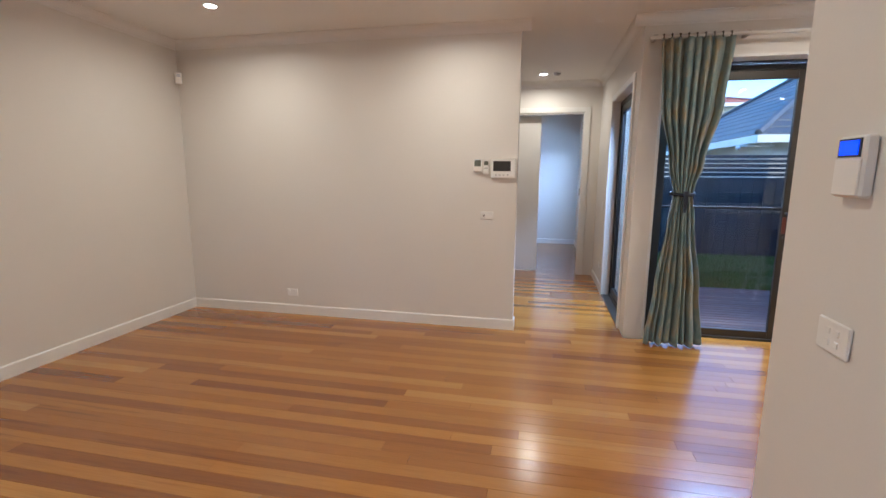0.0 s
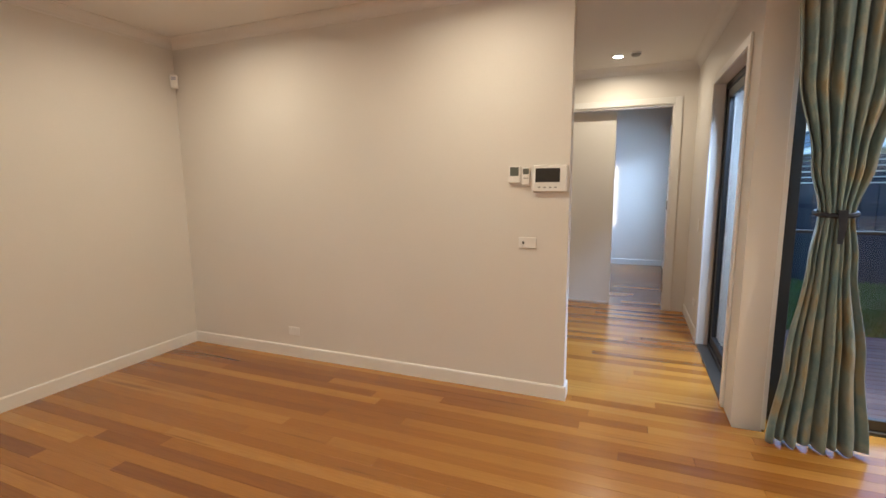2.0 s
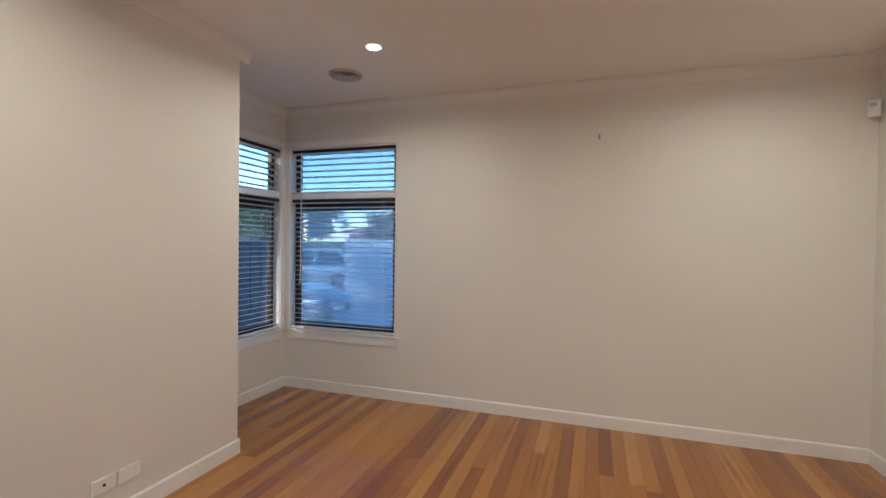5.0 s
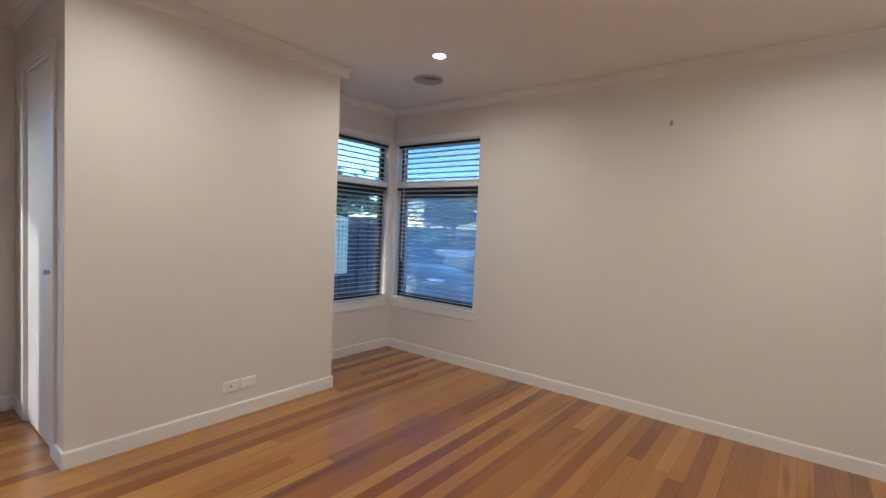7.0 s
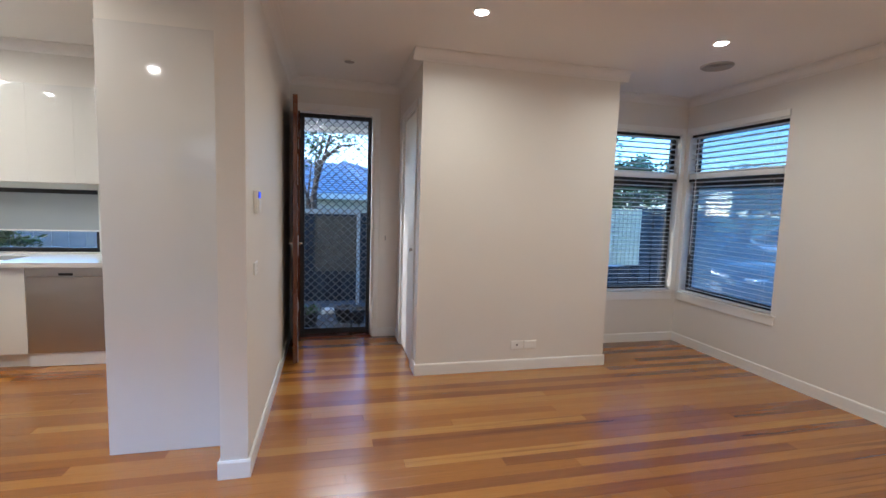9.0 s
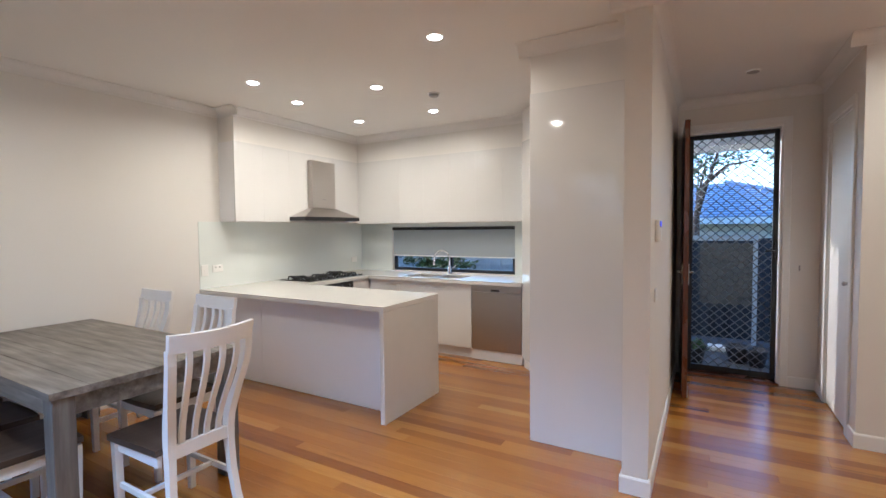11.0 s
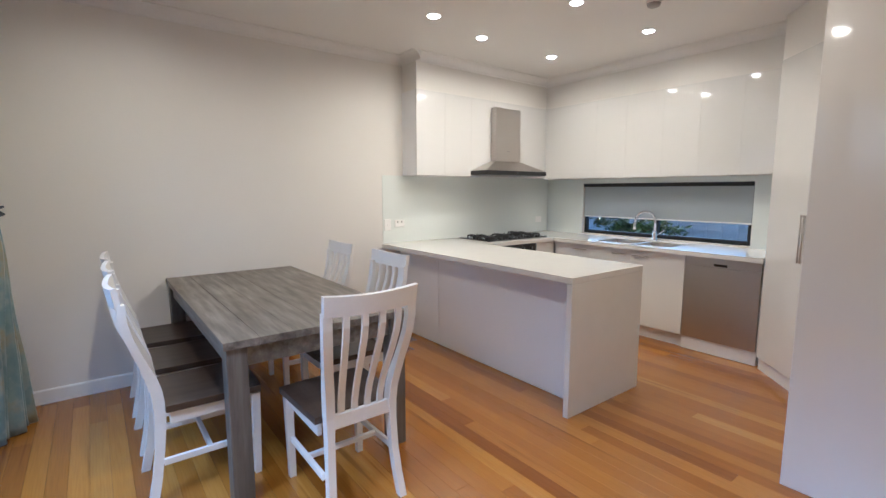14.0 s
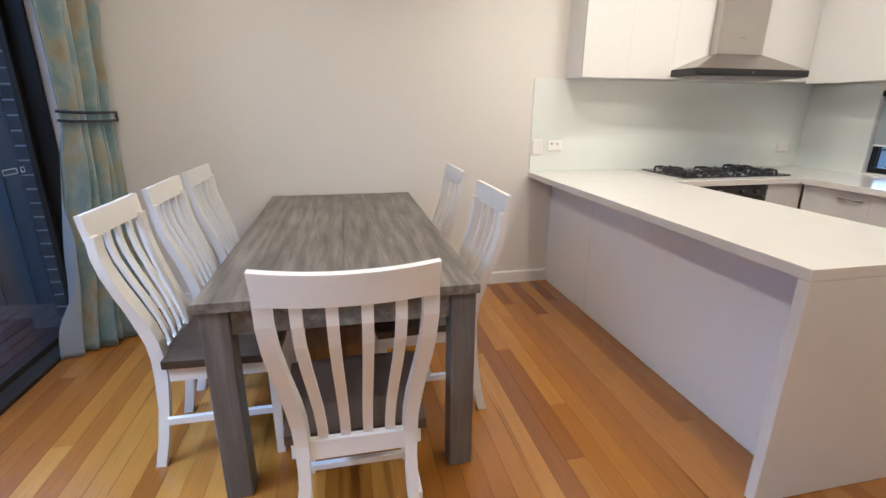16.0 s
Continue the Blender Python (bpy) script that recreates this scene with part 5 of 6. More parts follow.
paling_fence("fence", "dark side paling fence with slatted top beside deck", "y", 4.66, 9.95, 5.27, -0.2, 1.90, -1)


def grass(name, x0, x1, y0, y1, z, count, label, high=0.07):
    vs, fs = [], []
    for k in range(count):
        x, y, a = rnd.uniform(x0, x1), rnd.uniform(y0, y1), rnd.uniform(0, 6.28)
        h, w = high * rnd.uniform(0.5, 1.3), 0.008
        lx, ly = rnd.uniform(-0.03, 0.03), rnd.uniform(-0.03, 0.03)
        i = len(vs)
        vs += [(x - w * math.cos(a), y - w * math.sin(a), z), (x + w * math.cos(a), y + w * math.sin(a), z), (x + lx, y + ly, z + h)]
        fs.append((i, i + 1, i + 2))
    me = bpy.data.meshes.new(name)
    me.from_pydata(vs, [], fs)
    me.materials.append(BLADE)
    tagged(new(name, me), label, "grass", kind="stuff")


grass("grass", 1.1, 5.2, 6.77, 10.0, -0.16, 26000, "short green grass blades behind the deck")

# brick return at the slider's east end and the house's outer skin
brick_me = {}


def brick_wall(name, label, along, a0, a1, b, side, z0, z1, cap=280):
    """A mortar bed with bricks laid in stretcher bond on its face."""
    w = solid(name, box(a0, a1, b - side * 0.09, b - side * 0.004, z0, z1) if along == "x" else box(b - side * 0.09, b - side * 0.004, a0, a1, z0, z1), MORTAR, label, "brick wall")
    L, Z, G = 0.23, 0.076, 0.010
    row, z, made = 0, z0, 0
    while z + Z <= z1 + 0.01:
        a = a0 - (L / 2 if row % 2 else 0)
        while a < a1:
            p, q = max(a, a0), min(a + L, a1)
            if q - p > 0.03 and made < cap:
                key = (along, round(q - p, 3))
                if key not in brick_me:
                    h = (q - p) / 2
                    bm = box(-h, h, -0.02, 0.02, 0, Z, 0.003) if along == "x" else box(-0.02, 0.02, -h, h, 0, Z, 0.003)
                    me = bpy.data.meshes.new("brick")
                    bm.to_mesh(me)
                    bm.free()
                    me.materials.append(BRICKD)
                    brick_me[key] = me
                o = new("brick", brick_me[key])
                o.parent = w
                o.location = ((p + q) / 2, b - side * 0.02, z) if along == "x" else (b - side * 0.02, (p + q) / 2, z)
                made += 1
            a += L + G
        z += Z + G
        row += 1
    return w


brick_wall("wall_brick_return", "dark grey brick return beside the sliding door", "y", 4.505, 4.62, 4.70, -1, -0.15, 2.6)
brick_wall("wall_brick_hall", "dark grey brick outer wall of the hall wing", "y", 5.735, 7.4, 1.10, 1, -0.15, 2.5)
solid("wall_outer_east", box(4.80, 5.0, 4.50, 4.62, -0.15, 2.7), MORTAR)


def tiled_roof(name, x0, x1, y0, y1, eave, ridge, run, material, parent, courses=16):
    """A hipped roof laid in stepped courses; run is how far the hip ends are drawn in."""
    bm = bmesh.new()
    hx, hy = (x1 - x0) / 2, (y1 - y0) / 2
    cx, cy = (x0 + x1) / 2, (y0 + y1) / 2

    def ringv(t, drop):
        fx, fy = hx - (run if hx > hy else hx) * t, hy * (1 - t)
        z = eave + (ridge - eave) * t - drop
        return [bm.verts.new(p) for p in ((cx - fx, cy - fy, z), (cx + fx, cy - fy, z), (cx + fx, cy + fy, z), (cx - fx, cy + fy, z))]

    last = ringv(0, 0.02)
    for k in range(courses):
        a = ringv(k / courses, -0.03)
        b = ringv((k + 1) / courses * 0.999, 0.0)
        for p, q in ((last, a), (a, b)):
            for i in range(4):
                bm.faces.new((p[i], p[(i + 1) % 4], q[(i + 1) % 4], q[i]))
        last = b
    bmesh.ops.recalc_face_normals(bm, faces=bm.faces)
    r = part(name, bm, material, parent)
    caps = bmesh.new()
    for sx, sy in ((-1, -1), (1, -1), (1, 1), (-1, 1)):
        p0 = (cx + sx * hx, cy + sy * hy, eave + 0.04)
        p1 = (cx + sx * (hx - run), cy, ridge + 0.04)
        tube([p0, p1], 0.09, 6, caps)
    part("ridge_caps", caps, material, r)
    return r


def house(name, label, x0, x1, y0, y1, z0, eave, ridge, run, tile, walls, windows=()):
    h = thing(name, ((x0 + x1) / 2, (y0 + y1) / 2, z0), label, "house")
    part("wall", box(x0, x1, y0, y1, z0, eave - 0.02), walls, h)
    o = 0.55
    r = tiled_roof("roof", x0 - o, x1 + o, y0 - o, y1 + o, eave, ridge, run, tile, h)
    bm = bmesh.new()
    for q in ((x0 - o, x1 + o, y0 - o - 0.02, y0 - o + 0.02), (x0 - o, x1 + o, y1 + o - 0.02, y1 + o + 0.02), (x0 - o - 0.02, x0 - o + 0.02, y0 - o, y1 + o), (x1 + o - 0.02, x1 + o + 0.02, y0 - o, y1 + o)):
        box(q[0], q[1], q[2], q[3], eave - 0.20, eave - 0.01, bm=bm)
    part("fascia", bm, FASCIA, h)
    part("soffit", box(x0 - o + 0.03, x1 + o - 0.03, y0 - o + 0.03, y1 + o - 0.03, eave - 0.06, eave - 0.03), FASCIA, h)
    for face, a, b, r0, r1 in windows:
        if face in "sn":
            y = y0 - 0.03 if face == "s" else y1 + 0.03
            w = part("window", box(a, b, y - 0.02, y + 0.02, r0, r1, 0.004), FASCIA, h)
            part("pane", box(a + 0.06, b - 0.06, y - 0.03, y + 0.03, r0 + 0.06, r1 - 0.06), CARGLASS, w)
        else:
            x = x0 - 0.03 if face == "w" else x1 + 0.03
            w = part("window", box(x - 0.02, x + 0.02, a, b, r0, r1, 0.004), FASCIA, h)
            part("pane", box(x - 0.03, x + 0.03, a + 0.06, b - 0.06, r0 + 0.06, r1 - 0.06), CARGLASS, w)
    return h


house("neighbour_house", "low neighbour house with tiled roof behind fence", -6, 2.6, 13.6, 21, -0.42, 2.12, 3.5, 3.7, TILE_DARK, RENDERW)
house("neighbour_house", "single-storey neighbour house with dark tiled hip roof", 5.85, 19, 13.6, 23, -0.42, 2.47, 5.6, 4.6, TILE_DARK, RENDERW, [("s", 7, 8.6, 0.8, 2.0)])
house("neighbour_house", "cream two-storey house with red tiled roof", 1, 11.9, 30.55, 38, -0.42, 5.60, 6.75, 4.0, TILE_RED, RENDERW, [("s", 7, 8.2, 2.6, 3.9), ("s", 9.2, 10.6, 2.6, 3.9)])
house("neighbour_house", "low neighbour house with grey tiled roof east of deck", 7.4, 16, -2, 10, -0.42, 2.55, 4.8, 4.3, TILE_DARK, RENDERW, [("w", 4, 5.5, 0.8, 2.0)])
eye_n = thing("sensor_light", (5.05, 13.5, 2.2), "small white floodlight under neighbour's eave", "outdoor light")
part("globe", lathe([(0, -0.06), (0.05, -0.03), (0.06, 0.02), (0.03, 0.06), (0, 0.06)], (5.05, 13.5, 2.16), 12), PLASTIC, eye_n, smooth=True)
part("arm", box(5.03, 5.90, 13.5, 13.62, 2.20, 2.24), PLASTIC, eye_n)

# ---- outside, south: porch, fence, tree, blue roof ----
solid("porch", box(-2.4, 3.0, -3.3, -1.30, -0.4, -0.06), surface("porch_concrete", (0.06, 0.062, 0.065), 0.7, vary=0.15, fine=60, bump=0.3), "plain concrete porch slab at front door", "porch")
solid("porch_ceiling", box(-2.4, 3.0, -2.75, -1.26, 2.50, 2.60), CEIL, "pale boarded porch ceiling", "porch ceiling")
solid("porch_beam", box(-2.4, 3.0, -2.87, -2.752, 2.43, 2.72), FASCIA, "cream painted porch beam", "beam")
paling_fence("fence", "dark front paling fence beyond porch", "x", -2.2, 8.0, -4.4, -0.42, 1.3, 1, slats=False)
gate = thing("side_gate", (0.3, -3.0, -0.06), "white tubular frame with mesh beside porch", "gate")
part("top_bar", box(-0.125, 0.72, -3.04, -2.97, 1.29, 1.36, 0.006), PALEF, gate)
part("post", box(-0.125, -0.075, -3.03, -2.98, -0.06, 1.29, 0.004), PALEF, gate)
part("post", box(0.67, 0.72, -3.03, -2.98, -0.06, 1.29, 0.004), FENCEB, gate)
part("infill", box(-0.07, 0.52, -3.015, -3.0, 0.45, 1.26), surface("gate_mesh", (0.07, 0.07, 0.06), 0.6), gate)
part("low_rail", box(-0.07, 0.67, -3.02, -2.99, 0.40, 0.44, 0.004), FENCEB, gate)
solid("kerb", box(0.02, 0.42, -2.6, -2.42, -0.06, 0.0, 0.01), FASCIA, "small white paving block on porch", "paving block", "thing")


def leaves(name, centre, size, count, material, parent, leaf=0.05, seed=1):
    """A crown of many small leaves in uneven clumps, with gaps between."""
    r = random.Random(seed)
    c, s = Vector(centre), Vector(size)
    clumps = []
    for _ in range(max(6, count // 90)):
        d = Vector((r.gauss(0, 1), r.gauss(0, 1), r.gauss(0, 1))).normalized() * r.uniform(0.35, 1.0)
        clumps.append((Vector((c.x + d.x * s.x, c.y + d.y * s.y, c.z + d.z * s.z)), r.uniform(0.12, 0.32) * min(s)))
    vs, fs = [], []
    for k in range(count):
        q, rad = r.choice(clumps)
        p = q + Vector((r.gauss(0, rad), r.gauss(0, rad), r.gauss(0, rad * 0.8)))
        a = Vector((r.uniform(-1, 1), r.uniform(-1, 1), r.uniform(-0.6, 0.6))).normalized()
        b = a.cross(Vector((r.uniform(-1, 1), r.uniform(-1, 1), 1))).normalized()
        l = leaf * r.uniform(0.6, 1.4)
        i = len(vs)
        vs += [p - a * l, p + b * l * 0.45, p + a * l, p - b * l * 0.45]
        fs.append((i, i + 1, i + 2, i + 3))
    me = bpy.data.meshes.new(name)
    me.from_pydata([v - ORG[parent.name] for v in vs], [], fs)
    me.materials.append(material)
    o = new(name, me)
    o.parent = parent
    ORG[o.name] = ORG[parent.name]
    return o


def tree(label, base, height, lean, crown, count, seed, leaf_mat=LEAF, leaf=0.06, trunk=0.11):
    r = random.Random(seed)
    t = thing("tree", base, label, "tree")
    b = Vector(base)
    top = b + Vector((lean[0], lean[1], height * 0.62))
    pts = [b.lerp(top, k / 5) + Vector((r.uniform(-0.05, 0.05), r.uniform(-0.05, 0.05), 0)) * (k > 0) for k in range(6)]
    bm = tube(pts, trunk, 8, taper=[1.25, 1, 0.9, 0.8, 0.7, 0.55])
    part("trunk", bm, BARK, t, smooth=True)
    for k in range(6):
        s = pts[2 + k % 4]
        e = b + Vector((lean[0] + crown[0] * r.uniform(-0.8, 0.8), lean[1] + crown[1] * r.uniform(-0.8, 0.8), height * r.uniform(0.65, 0.95)))
        m = s.lerp(e, 0.5) + Vector((0, 0, 0.12))
        part("limb", tube([s, m, e], trunk * 0.5, 6, taper=[1, 0.7, 0.3]), BARK, t, smooth=True)
    leaves("crown", (b.x + lean[0], b.y + lean[1], b.z + height * 0.78), crown, count, leaf_mat, t, leaf, seed)
    return t


tree("small bare-limbed tree with green leaves beside front fence", (0.95, -4.9, -0.42), 4.2, (-0.5, 0.1), (1.1, 0.9, 0.95), 2600, 5, LEAF, 0.05, 0.07)
shrub = thing("shrub", (4.5, -2.35, -0.42), "dense green garden shrub outside kitchen window", "shrub")
for k in range(5):
    part("stem", tube([(3.7 + k * 0.4, -2.35, -0.42), (3.74 + k * 0.4, -2.32, 0.2), (3.68 + k * 0.42, -2.36, 0.85)], 0.02, 6, taper=[1, 0.8, 0.4]), BARK, shrub)
leaves("foliage", (4.5, -2.35, 0.62), (1.0, 0.30, 0.75), 4500, LEAF, shrub, 0.05, 17)
house("neighbour_house", "neighbour house with blue-grey hipped roof", -3.2, 4.2, -19, -12, -1.1, 1.75, 3.05, 3.6, TILE_BLUE, RENDERW)
for k, (px, py, r) in enumerate(((0.54, -1.85, 0.10), (0.12, -2.05, 0.13), (-0.05, -1.95, 0.10))):
    pot = thing("plant_pot", (px, py, -0.06), "small black plastic plant pot on porch", "plant pot", "pots on the porch")
    part("pot", lathe([(0, 0), (r * 0.7, 0), (r, 0.16), (r * 1.06, 0.165), (r * 1.06, 0.185), (r * 0.92, 0.185), (r * 0.9, 0.15), (0, 0.15)], (px, py, -0.06), 18), TERRA, pot, smooth=True)
    if k == 0:
        leaves("foliage", (px, py, 0.16), (0.13, 0.13, 0.08), 160, LEAF, pot, 0.035, 3)

paling_fence("fence", "pale painted boundary fence outside kitchen window", "x", 1.7, 6.4, -3.25, -0.42, 1.32, 1, PALEF, slats=False)

# side passage outside the recess window
paling_fence("fence", "dark side fence beyond recess window", "x", -5.5, -4.16, -2.05, -0.42, 1.53, 1, slats=False)
paling_fence("fence", "dark side fence beyond recess window", "x", -3.58, -2.3, -2.05, -0.42, 1.53, 1, slats=False)
paling_fence("fence", "low dark fence under the lattice panel", "x", -4.155, -3.585, -2.05, -0.42, 0.655, 1, slats=False)
lat = thing("lattice_panel", (-3.85, -1.95, 0.66), "cream lattice panel fixed to side fence", "lattice")
LATT = surface("lattice_plastic", (0.80, 0.76, 0.60), 0.5, vary=0.04)
for k in range(8):
    x = -4.13 + k * 0.068
    part("lath", box(x, x + 0.028, -1.965, -1.955, 0.68, 1.50, 0.001), LATT, lat)
for k in range(12):
    z = 0.69 + k * 0.069
    part("lath", box(-4.14, -3.60, -1.976, -1.966, z, z + 0.028, 0.001), LATT, lat)
part("backing", box(-4.14, -3.60, -1.984, -1.978, 0.68, 1.50), backlit("lattice_board", (0.85, 0.80, 0.62)), lat)
tree("leafy evergreen tree above the side fence", (-3.9, -4.4, -0.42), 4.6, (0.3, 0.2), (1.8, 1.2, 1.2), 4200, 9, LEAF, 0.07, 0.1)

# own roof and eaves; the unseen tiles are added to shade drive and fence
ORG_ROOF = thing("roof", (0.6, 1.6, 2.56), "boxed eaves and unseen tiled hip roof, added to shade the drive", "roof", kind="structure")
part("soffit", box(-4.1, 5.2, -1.7, 4.50, 2.815, 2.84), FASCIA, ORG_ROOF)
part("eave", box(1.10, 5.2, 4.51, 4.98, 2.50, 2.54), FASCIA, ORG_ROOF)
part("fascia", box(1.10, 5.2, 4.98, 5.01, 2.42, 2.66, 0.004), FASCIA, ORG_ROOF)
tiled_roof("tiles", -4.2, 5.3, -1.8, 5.02, 2.86, 4.7, 3.4, TILE_DARK, ORG_ROOF, 10)
tiled_roof("tiles", -2.6, 1.3, 4.9, 10.4, 2.86, 3.9, 1.9, TILE_DARK, ORG_ROOF, 10)

# ---- outside, west: drive, street fence, cars, gardens ----
solid("driveway", box(-13.4, -3.9, -9.5, 1.6, -0.415, -0.36), CONCRETE, "pale concrete driveway in front of house", "driveway")
solid("road", box(-60, 60, -24, -17, -0.415, -0.39), ROAD, "grey asphalt street", "road")
solid("lawn_strip", box(-18, -10.9, -7.8, -6.2, -0.40, -0.335), LAWN, "bright green lawn strip beside drive", "lawn")
grass("grass", -17, -10.9, -7.8, -6.2, -0.335, 9000, "bright green grass on the lawn strip", 0.06)
pal = paling_fence("fence", "tall pale painted fence along the drive", "y", -5.15, 3.5, -12.6, -0.36, 1.5, 1, PALEF, slats=False)
hedge = thing("hedge", (-12.1, -3.0, -0.36), "low clipped hedge along foot of pale fence", "hedge")
leaves("foliage", (-12.1, -2.4, -0.2), (0.25, 3.2, 0.12), 2600, LEAF, hedge, 0.05, 4)
tree("tall dark evergreen tree behind side passage", (-7.9, -7.3, -0.42), 3.4, (0.0, 0.1), (1.5, 1.0, 0.8), 4000, 33, LEAF, 0.09, 0.12)
tree("large leafy street tree across the road", (-17.0, -12.0, -0.42), 3.5, (0.1, 0.2), (2.4, 2.6, 0.9), 4500, 41, LEAF, 0.14, 0.18)
tree("street tree with yellowing leaves behind pale fence", (-17.5, -5.2, -0.42), 3.2, (0.2, 0.3), (2.0, 2.2, 0.75), 6500, 21, LEAF2, 0.10, 0.16)
tree("green street tree behind pale fence", (-20, -1.0, -0.42), 3.5, (0, 0.2), (2.4, 2.6, 0.8), 6500, 22, LEAF, 0.11, 0.18)
tree("green garden tree across the street", (-22, -13.5, -0.42), 3.8, (0, 0.2), (2.6, 2.4, 0.9), 6500, 23, LEAF, 0.11, 0.18)
house("neighbour_house", "low brick house with red tiled roof across the street", -44, -35, -18, -3, -0.42, 2.2, 3.4, 4.2, TILE_RED, surface("far_brick", (0.30, 0.15, 0.10), 0.8, vary=0.15), [("e", -9, -7, 0.6, 1.8), ("e", -14, -12, 0.6, 1.8)])


def car(label, m, paint, tall=1.0):
    """A parked hatchback: lofted body, glasshouse, wheels with tyres and rims, lamps. It faces +x."""
    c = thing("car", (0, 0, 0), label, "car", "parked cars")
    L, Wd = 4.4, 0.88
    st = [(-2.15, 0.62, 0.30, 0.80, 0.80), (-2.0, 0.82, 0.22, 0.95, 0.92), (-1.2, 0.88, 0.18, 0.98, 0.95), (0.0, 0.88, 0.18, 0.96, 0.96), (0.9, 0.88, 0.18, 0.95, 0.95), (1.6, 0.85, 0.20, 0.84, 0.94), (2.05, 0.74, 0.26, 0.70, 0.90), (2.22, 0.55, 0.34, 0.58, 0.86)]
    bm = bmesh.new()
    rings = []
    for x, w, lo, hi, k in st:
        prof = [(-w * 0.92, lo), (-w, lo + 0.14), (-w, hi * 0.72), (-w * k, hi * 0.93), (-w * 0.6, hi), (w * 0.6, hi), (w * k, hi * 0.93), (w, hi * 0.72), (w, lo + 0.14), (w * 0.92, lo)]
        rings.append([bm.verts.new((x, y, z)) for y, z in prof])
    for p, q in zip(rings, rings[1:]):
        for i in range(len(p)):
            bm.faces.new((p[i], p[(i + 1) % len(p)], q[(i + 1) % len(p)], q[i]))
    bm.faces.new(rings[0])
    bm.faces.new(rings[-1][::-1])
    bmesh.ops.recalc_face_normals(bm, faces=bm.faces)
    part("body", bm, paint, c, smooth=True)

    def cabin(grow, z0, z1):
        q = bmesh.new()
        lo = [q.verts.new(p) for p in ((-1.75 - grow, -0.80 - grow, z0), (1.05 + grow, -0.80 - grow, z0), (1.05 + grow, 0.80 + grow, z0), (-1.75 - grow, 0.80 + grow, z0))]
        hi = [q.verts.new(p) for p in ((-1.25, -0.60, z1), (0.25, -0.60, z1), (0.25, 0.60, z1), (-1.25, 0.60, z1))]
        for i in range(4):
            q.faces.new((lo[i], lo[(i + 1) % 4], hi[(i + 1) % 4], hi[i]))
        q.faces.new(hi)
        q.faces.new(lo[::-1])
        bmesh.ops.recalc_face_normals(q, faces=q.faces)
        bmesh.ops.bevel(q, geom=q.edges[:], offset=0.05, segments=2, affect="EDGES", profile=0.6)
        return q

    part("glasshouse", cabin(0, 0.90, 1.40 * tall), CARGLASS, c, smooth=True)
    part("roof", box(-1.28, 0.22, -0.62, 0.62, 1.385 * tall, 1.43 * tall, 0.02, seg=2), paint, c, smooth=True)
    for y in (-0.70, 0.70):
        s = 1 if y > 0 else -1
        for a, b in (((0.98, 0.80 * s, 0.93), (0.27, 0.61 * s, 1.40 * tall)), ((-0.45, 0.80 * s, 0.93), (-0.45, 0.61 * s, 1.40 * tall)), ((-1.70, 0.80 * s, 0.93), (-1.24, 0.61 * s, 1.40 * tall))):
            part("pillar", tube([a, b], 0.035, 6), paint, c)
    for x in (-1.35, 1.35):
        for s in (-1, 1):
            w = part("wheel", tube([(x, s * 0.70, 0.32), (x, s * 0.90, 0.32)], 0.315, 24), RUBBER, c)
            part("rim", tube([(x, s * 0.895, 0.32), (x, s * 0.915, 0.32)], 0.21, 20), STEEL, w)
    for s in (-1, 1):
        part("headlight", box(1.86, 2.12, s * 0.46, s * 0.74, 0.56, 0.68, 0.03, seg=2), LAMPGLASS, c, smooth=True)
        part("mirror", box(0.70, 0.86, s * 0.88, s * 1.03, 0.92, 1.04, 0.02, seg=2), paint, c, smooth=True)
    part("grille", box(2.12, 2.235, -0.42, 0.42, 0.38, 0.52, 0.01), BLACK, c)
    part("number_plate", box(2.235, 2.245, -0.19, 0.19, 0.40, 0.50), PLASTIC, c)
    c.matrix_basis = m
    return c


car("dark parked hatchback on the concrete drive", pose(-7.95, -4.75, -0.36, 0, 0, 88), CARD)
car("silver parked car further down the street", pose(-14.4, -7.9, -0.36, 0, 0, -65), CARW, 1.03)

# ---- floorboards, laid along x ----
BW = 0.0865
frnd = random.Random(42)


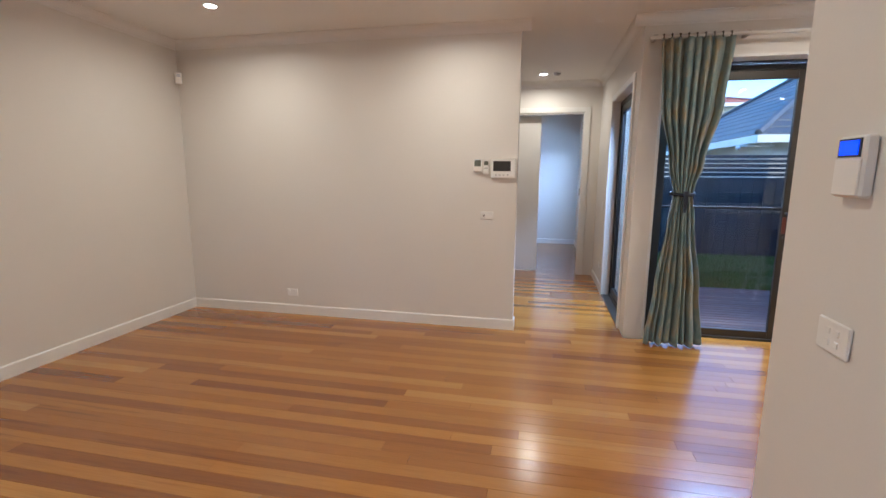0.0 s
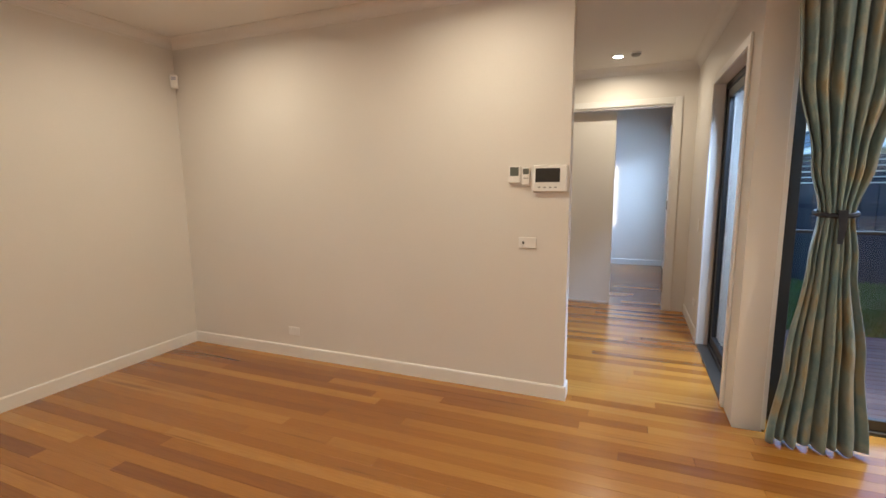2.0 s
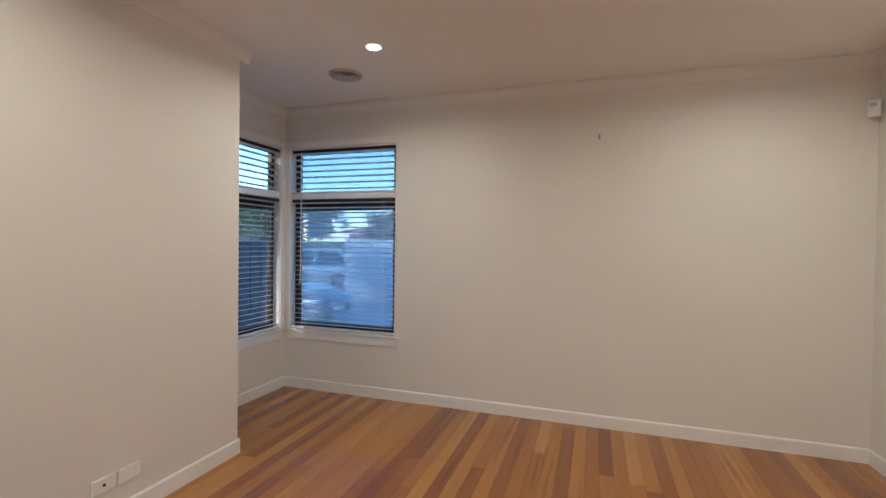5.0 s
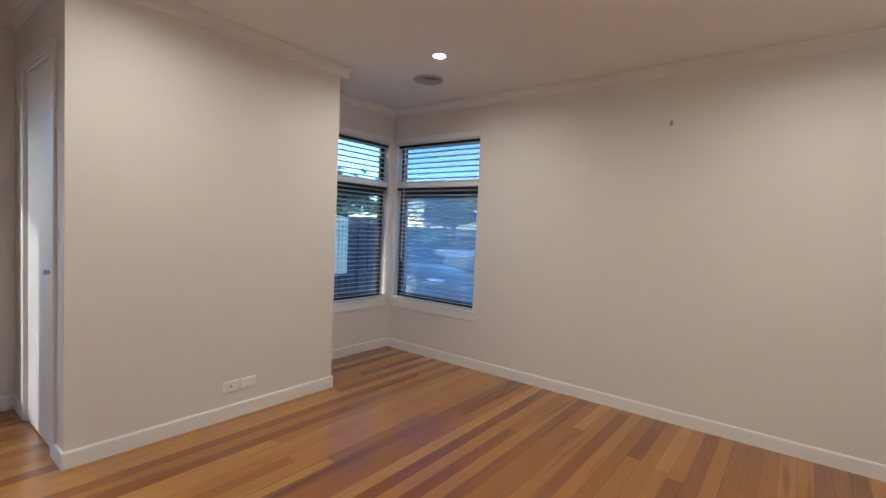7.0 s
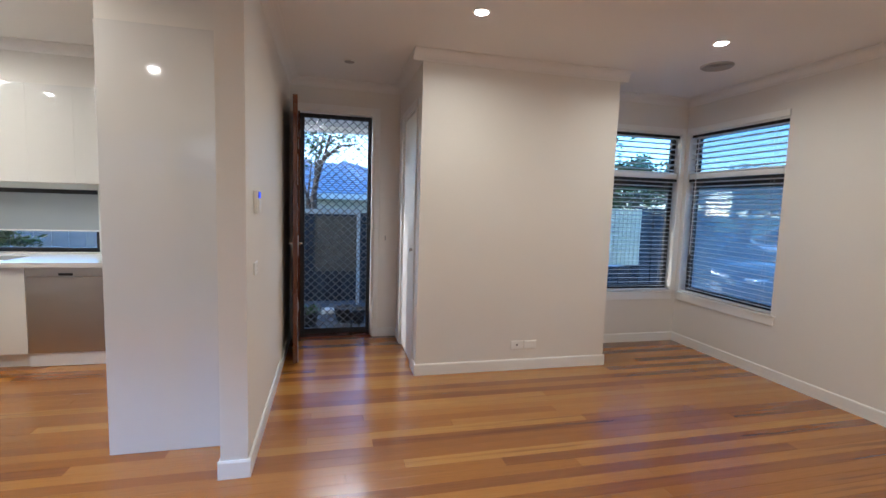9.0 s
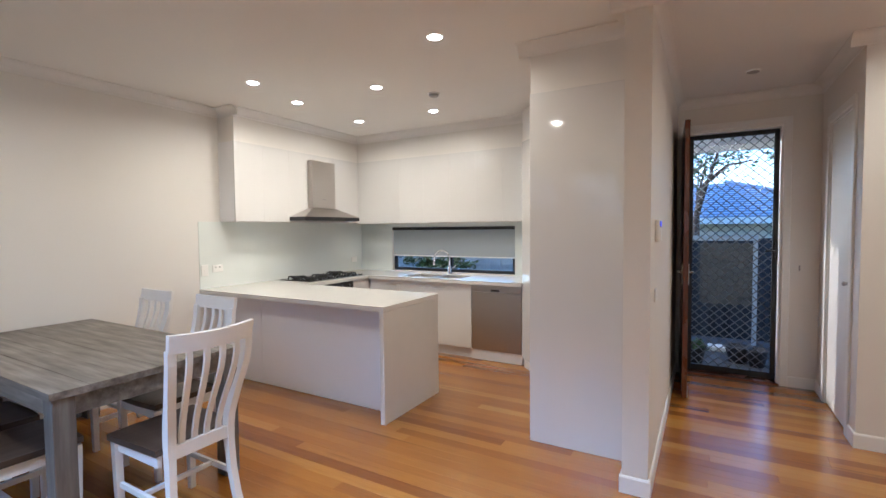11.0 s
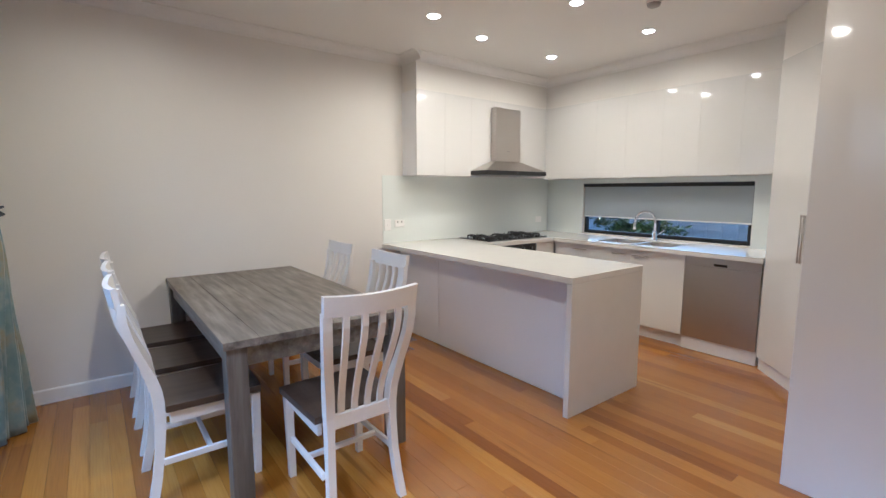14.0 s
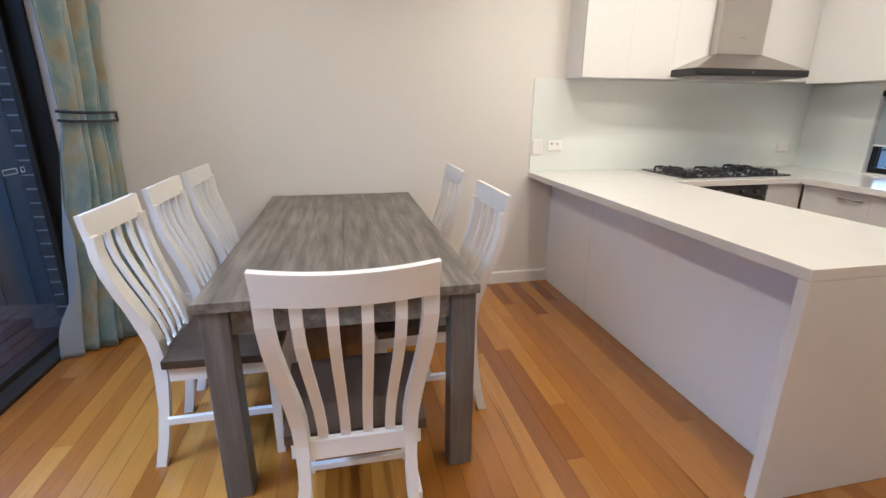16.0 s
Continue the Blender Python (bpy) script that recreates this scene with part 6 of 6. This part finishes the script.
def free_runs(y):
    """The stretches of floor, by x, open at this y."""
    if y < -0.53:
        runs = [(-0.53, 0.72), (0.86, 4.81)] if y > -1.11 else [(-0.15, 0.64)]
    elif y < 0.11:
        runs = [(-3.55, -2.24), (-0.53, 0.72), (0.86, 4.81)]
    elif y < 1.40:
        runs = [(-3.55, 0.72), (0.86, 4.81)]
    elif y < YN:
        runs = [(-3.55, 4.81)]
    elif y < 4.34:
        runs = [(-0.15, XH), (1.0, 4.62)] if y > YS else [(-0.15, 4.81)]
    elif y < 6.9:
        runs = [(-2.0, XH)]
    else:
        runs = [(-2.0, 0.80)]
    return runs


places = []
y = -1.2
while y < 9.85:
    for x0, x1 in free_runs(y + BW / 2):
        x = x0 - frnd.uniform(0.0, 1.8)
        while x < x1:
            n = frnd.choice((0.9, 1.4, 1.9, 2.4, 3.0, 3.6))
            p, q = max(x, x0), min(x + n, x1)
            if q - p > 0.02:
                places.append(((p + q) / 2, y + BW / 2, (q - p) / 2))
            x += n
    y += BW
near = [p for p in places if -3.5 < p[0] < 4.3 and 0.8 < p[1] < 4.3]
near = near[:300]
chosen = set(near)
shared = {}
for x, yc, h in near:
    key = round(h, 3)
    if key not in shared:
        shared[key] = board_mesh("floorboard", h - 0.0003, BW - 0.0007, FLOORB, c=0.0006)
    o = new("floorboard", shared[key])
    o.parent = floor
    o.location = (x, yc, 0)
vs, fs = [], []
for x, yc, h in places:
    if (x, yc, h) in chosen:
        continue
    h, w, c, d = h - 0.0003, BW / 2 - 0.00035, 0.0006, 0.02
    i = len(vs)
    vs += [(x - h, yc - w, -d), (x + h, yc - w, -d), (x + h, yc + w, -d), (x - h, yc + w, -d), (x - h, yc - w, -c), (x + h, yc - w, -c), (x + h, yc + w, -c), (x - h, yc + w, -c), (x - h + c, yc - w + c, 0), (x + h - c, yc - w + c, 0), (x + h - c, yc + w - c, 0), (x - h + c, yc + w - c, 0)]
    fs += [(i + 8, i + 9, i + 10, i + 11)] + [(i + k, i + (k + 1) % 4, i + 4 + (k + 1) % 4, i + 4 + k) for k in range(4)] + [(i + 4 + k, i + 4 + (k + 1) % 4, i + 8 + (k + 1) % 4, i + 8 + k) for k in range(4)]
me = bpy.data.meshes.new("floorboards")
me.from_pydata(vs, [], fs)
me.materials.append(FLOORB)
rest = new("floorboards", me)
rest.parent = floor
tagged(rest, "narrow varnished hardwood boards", kind="stuff")
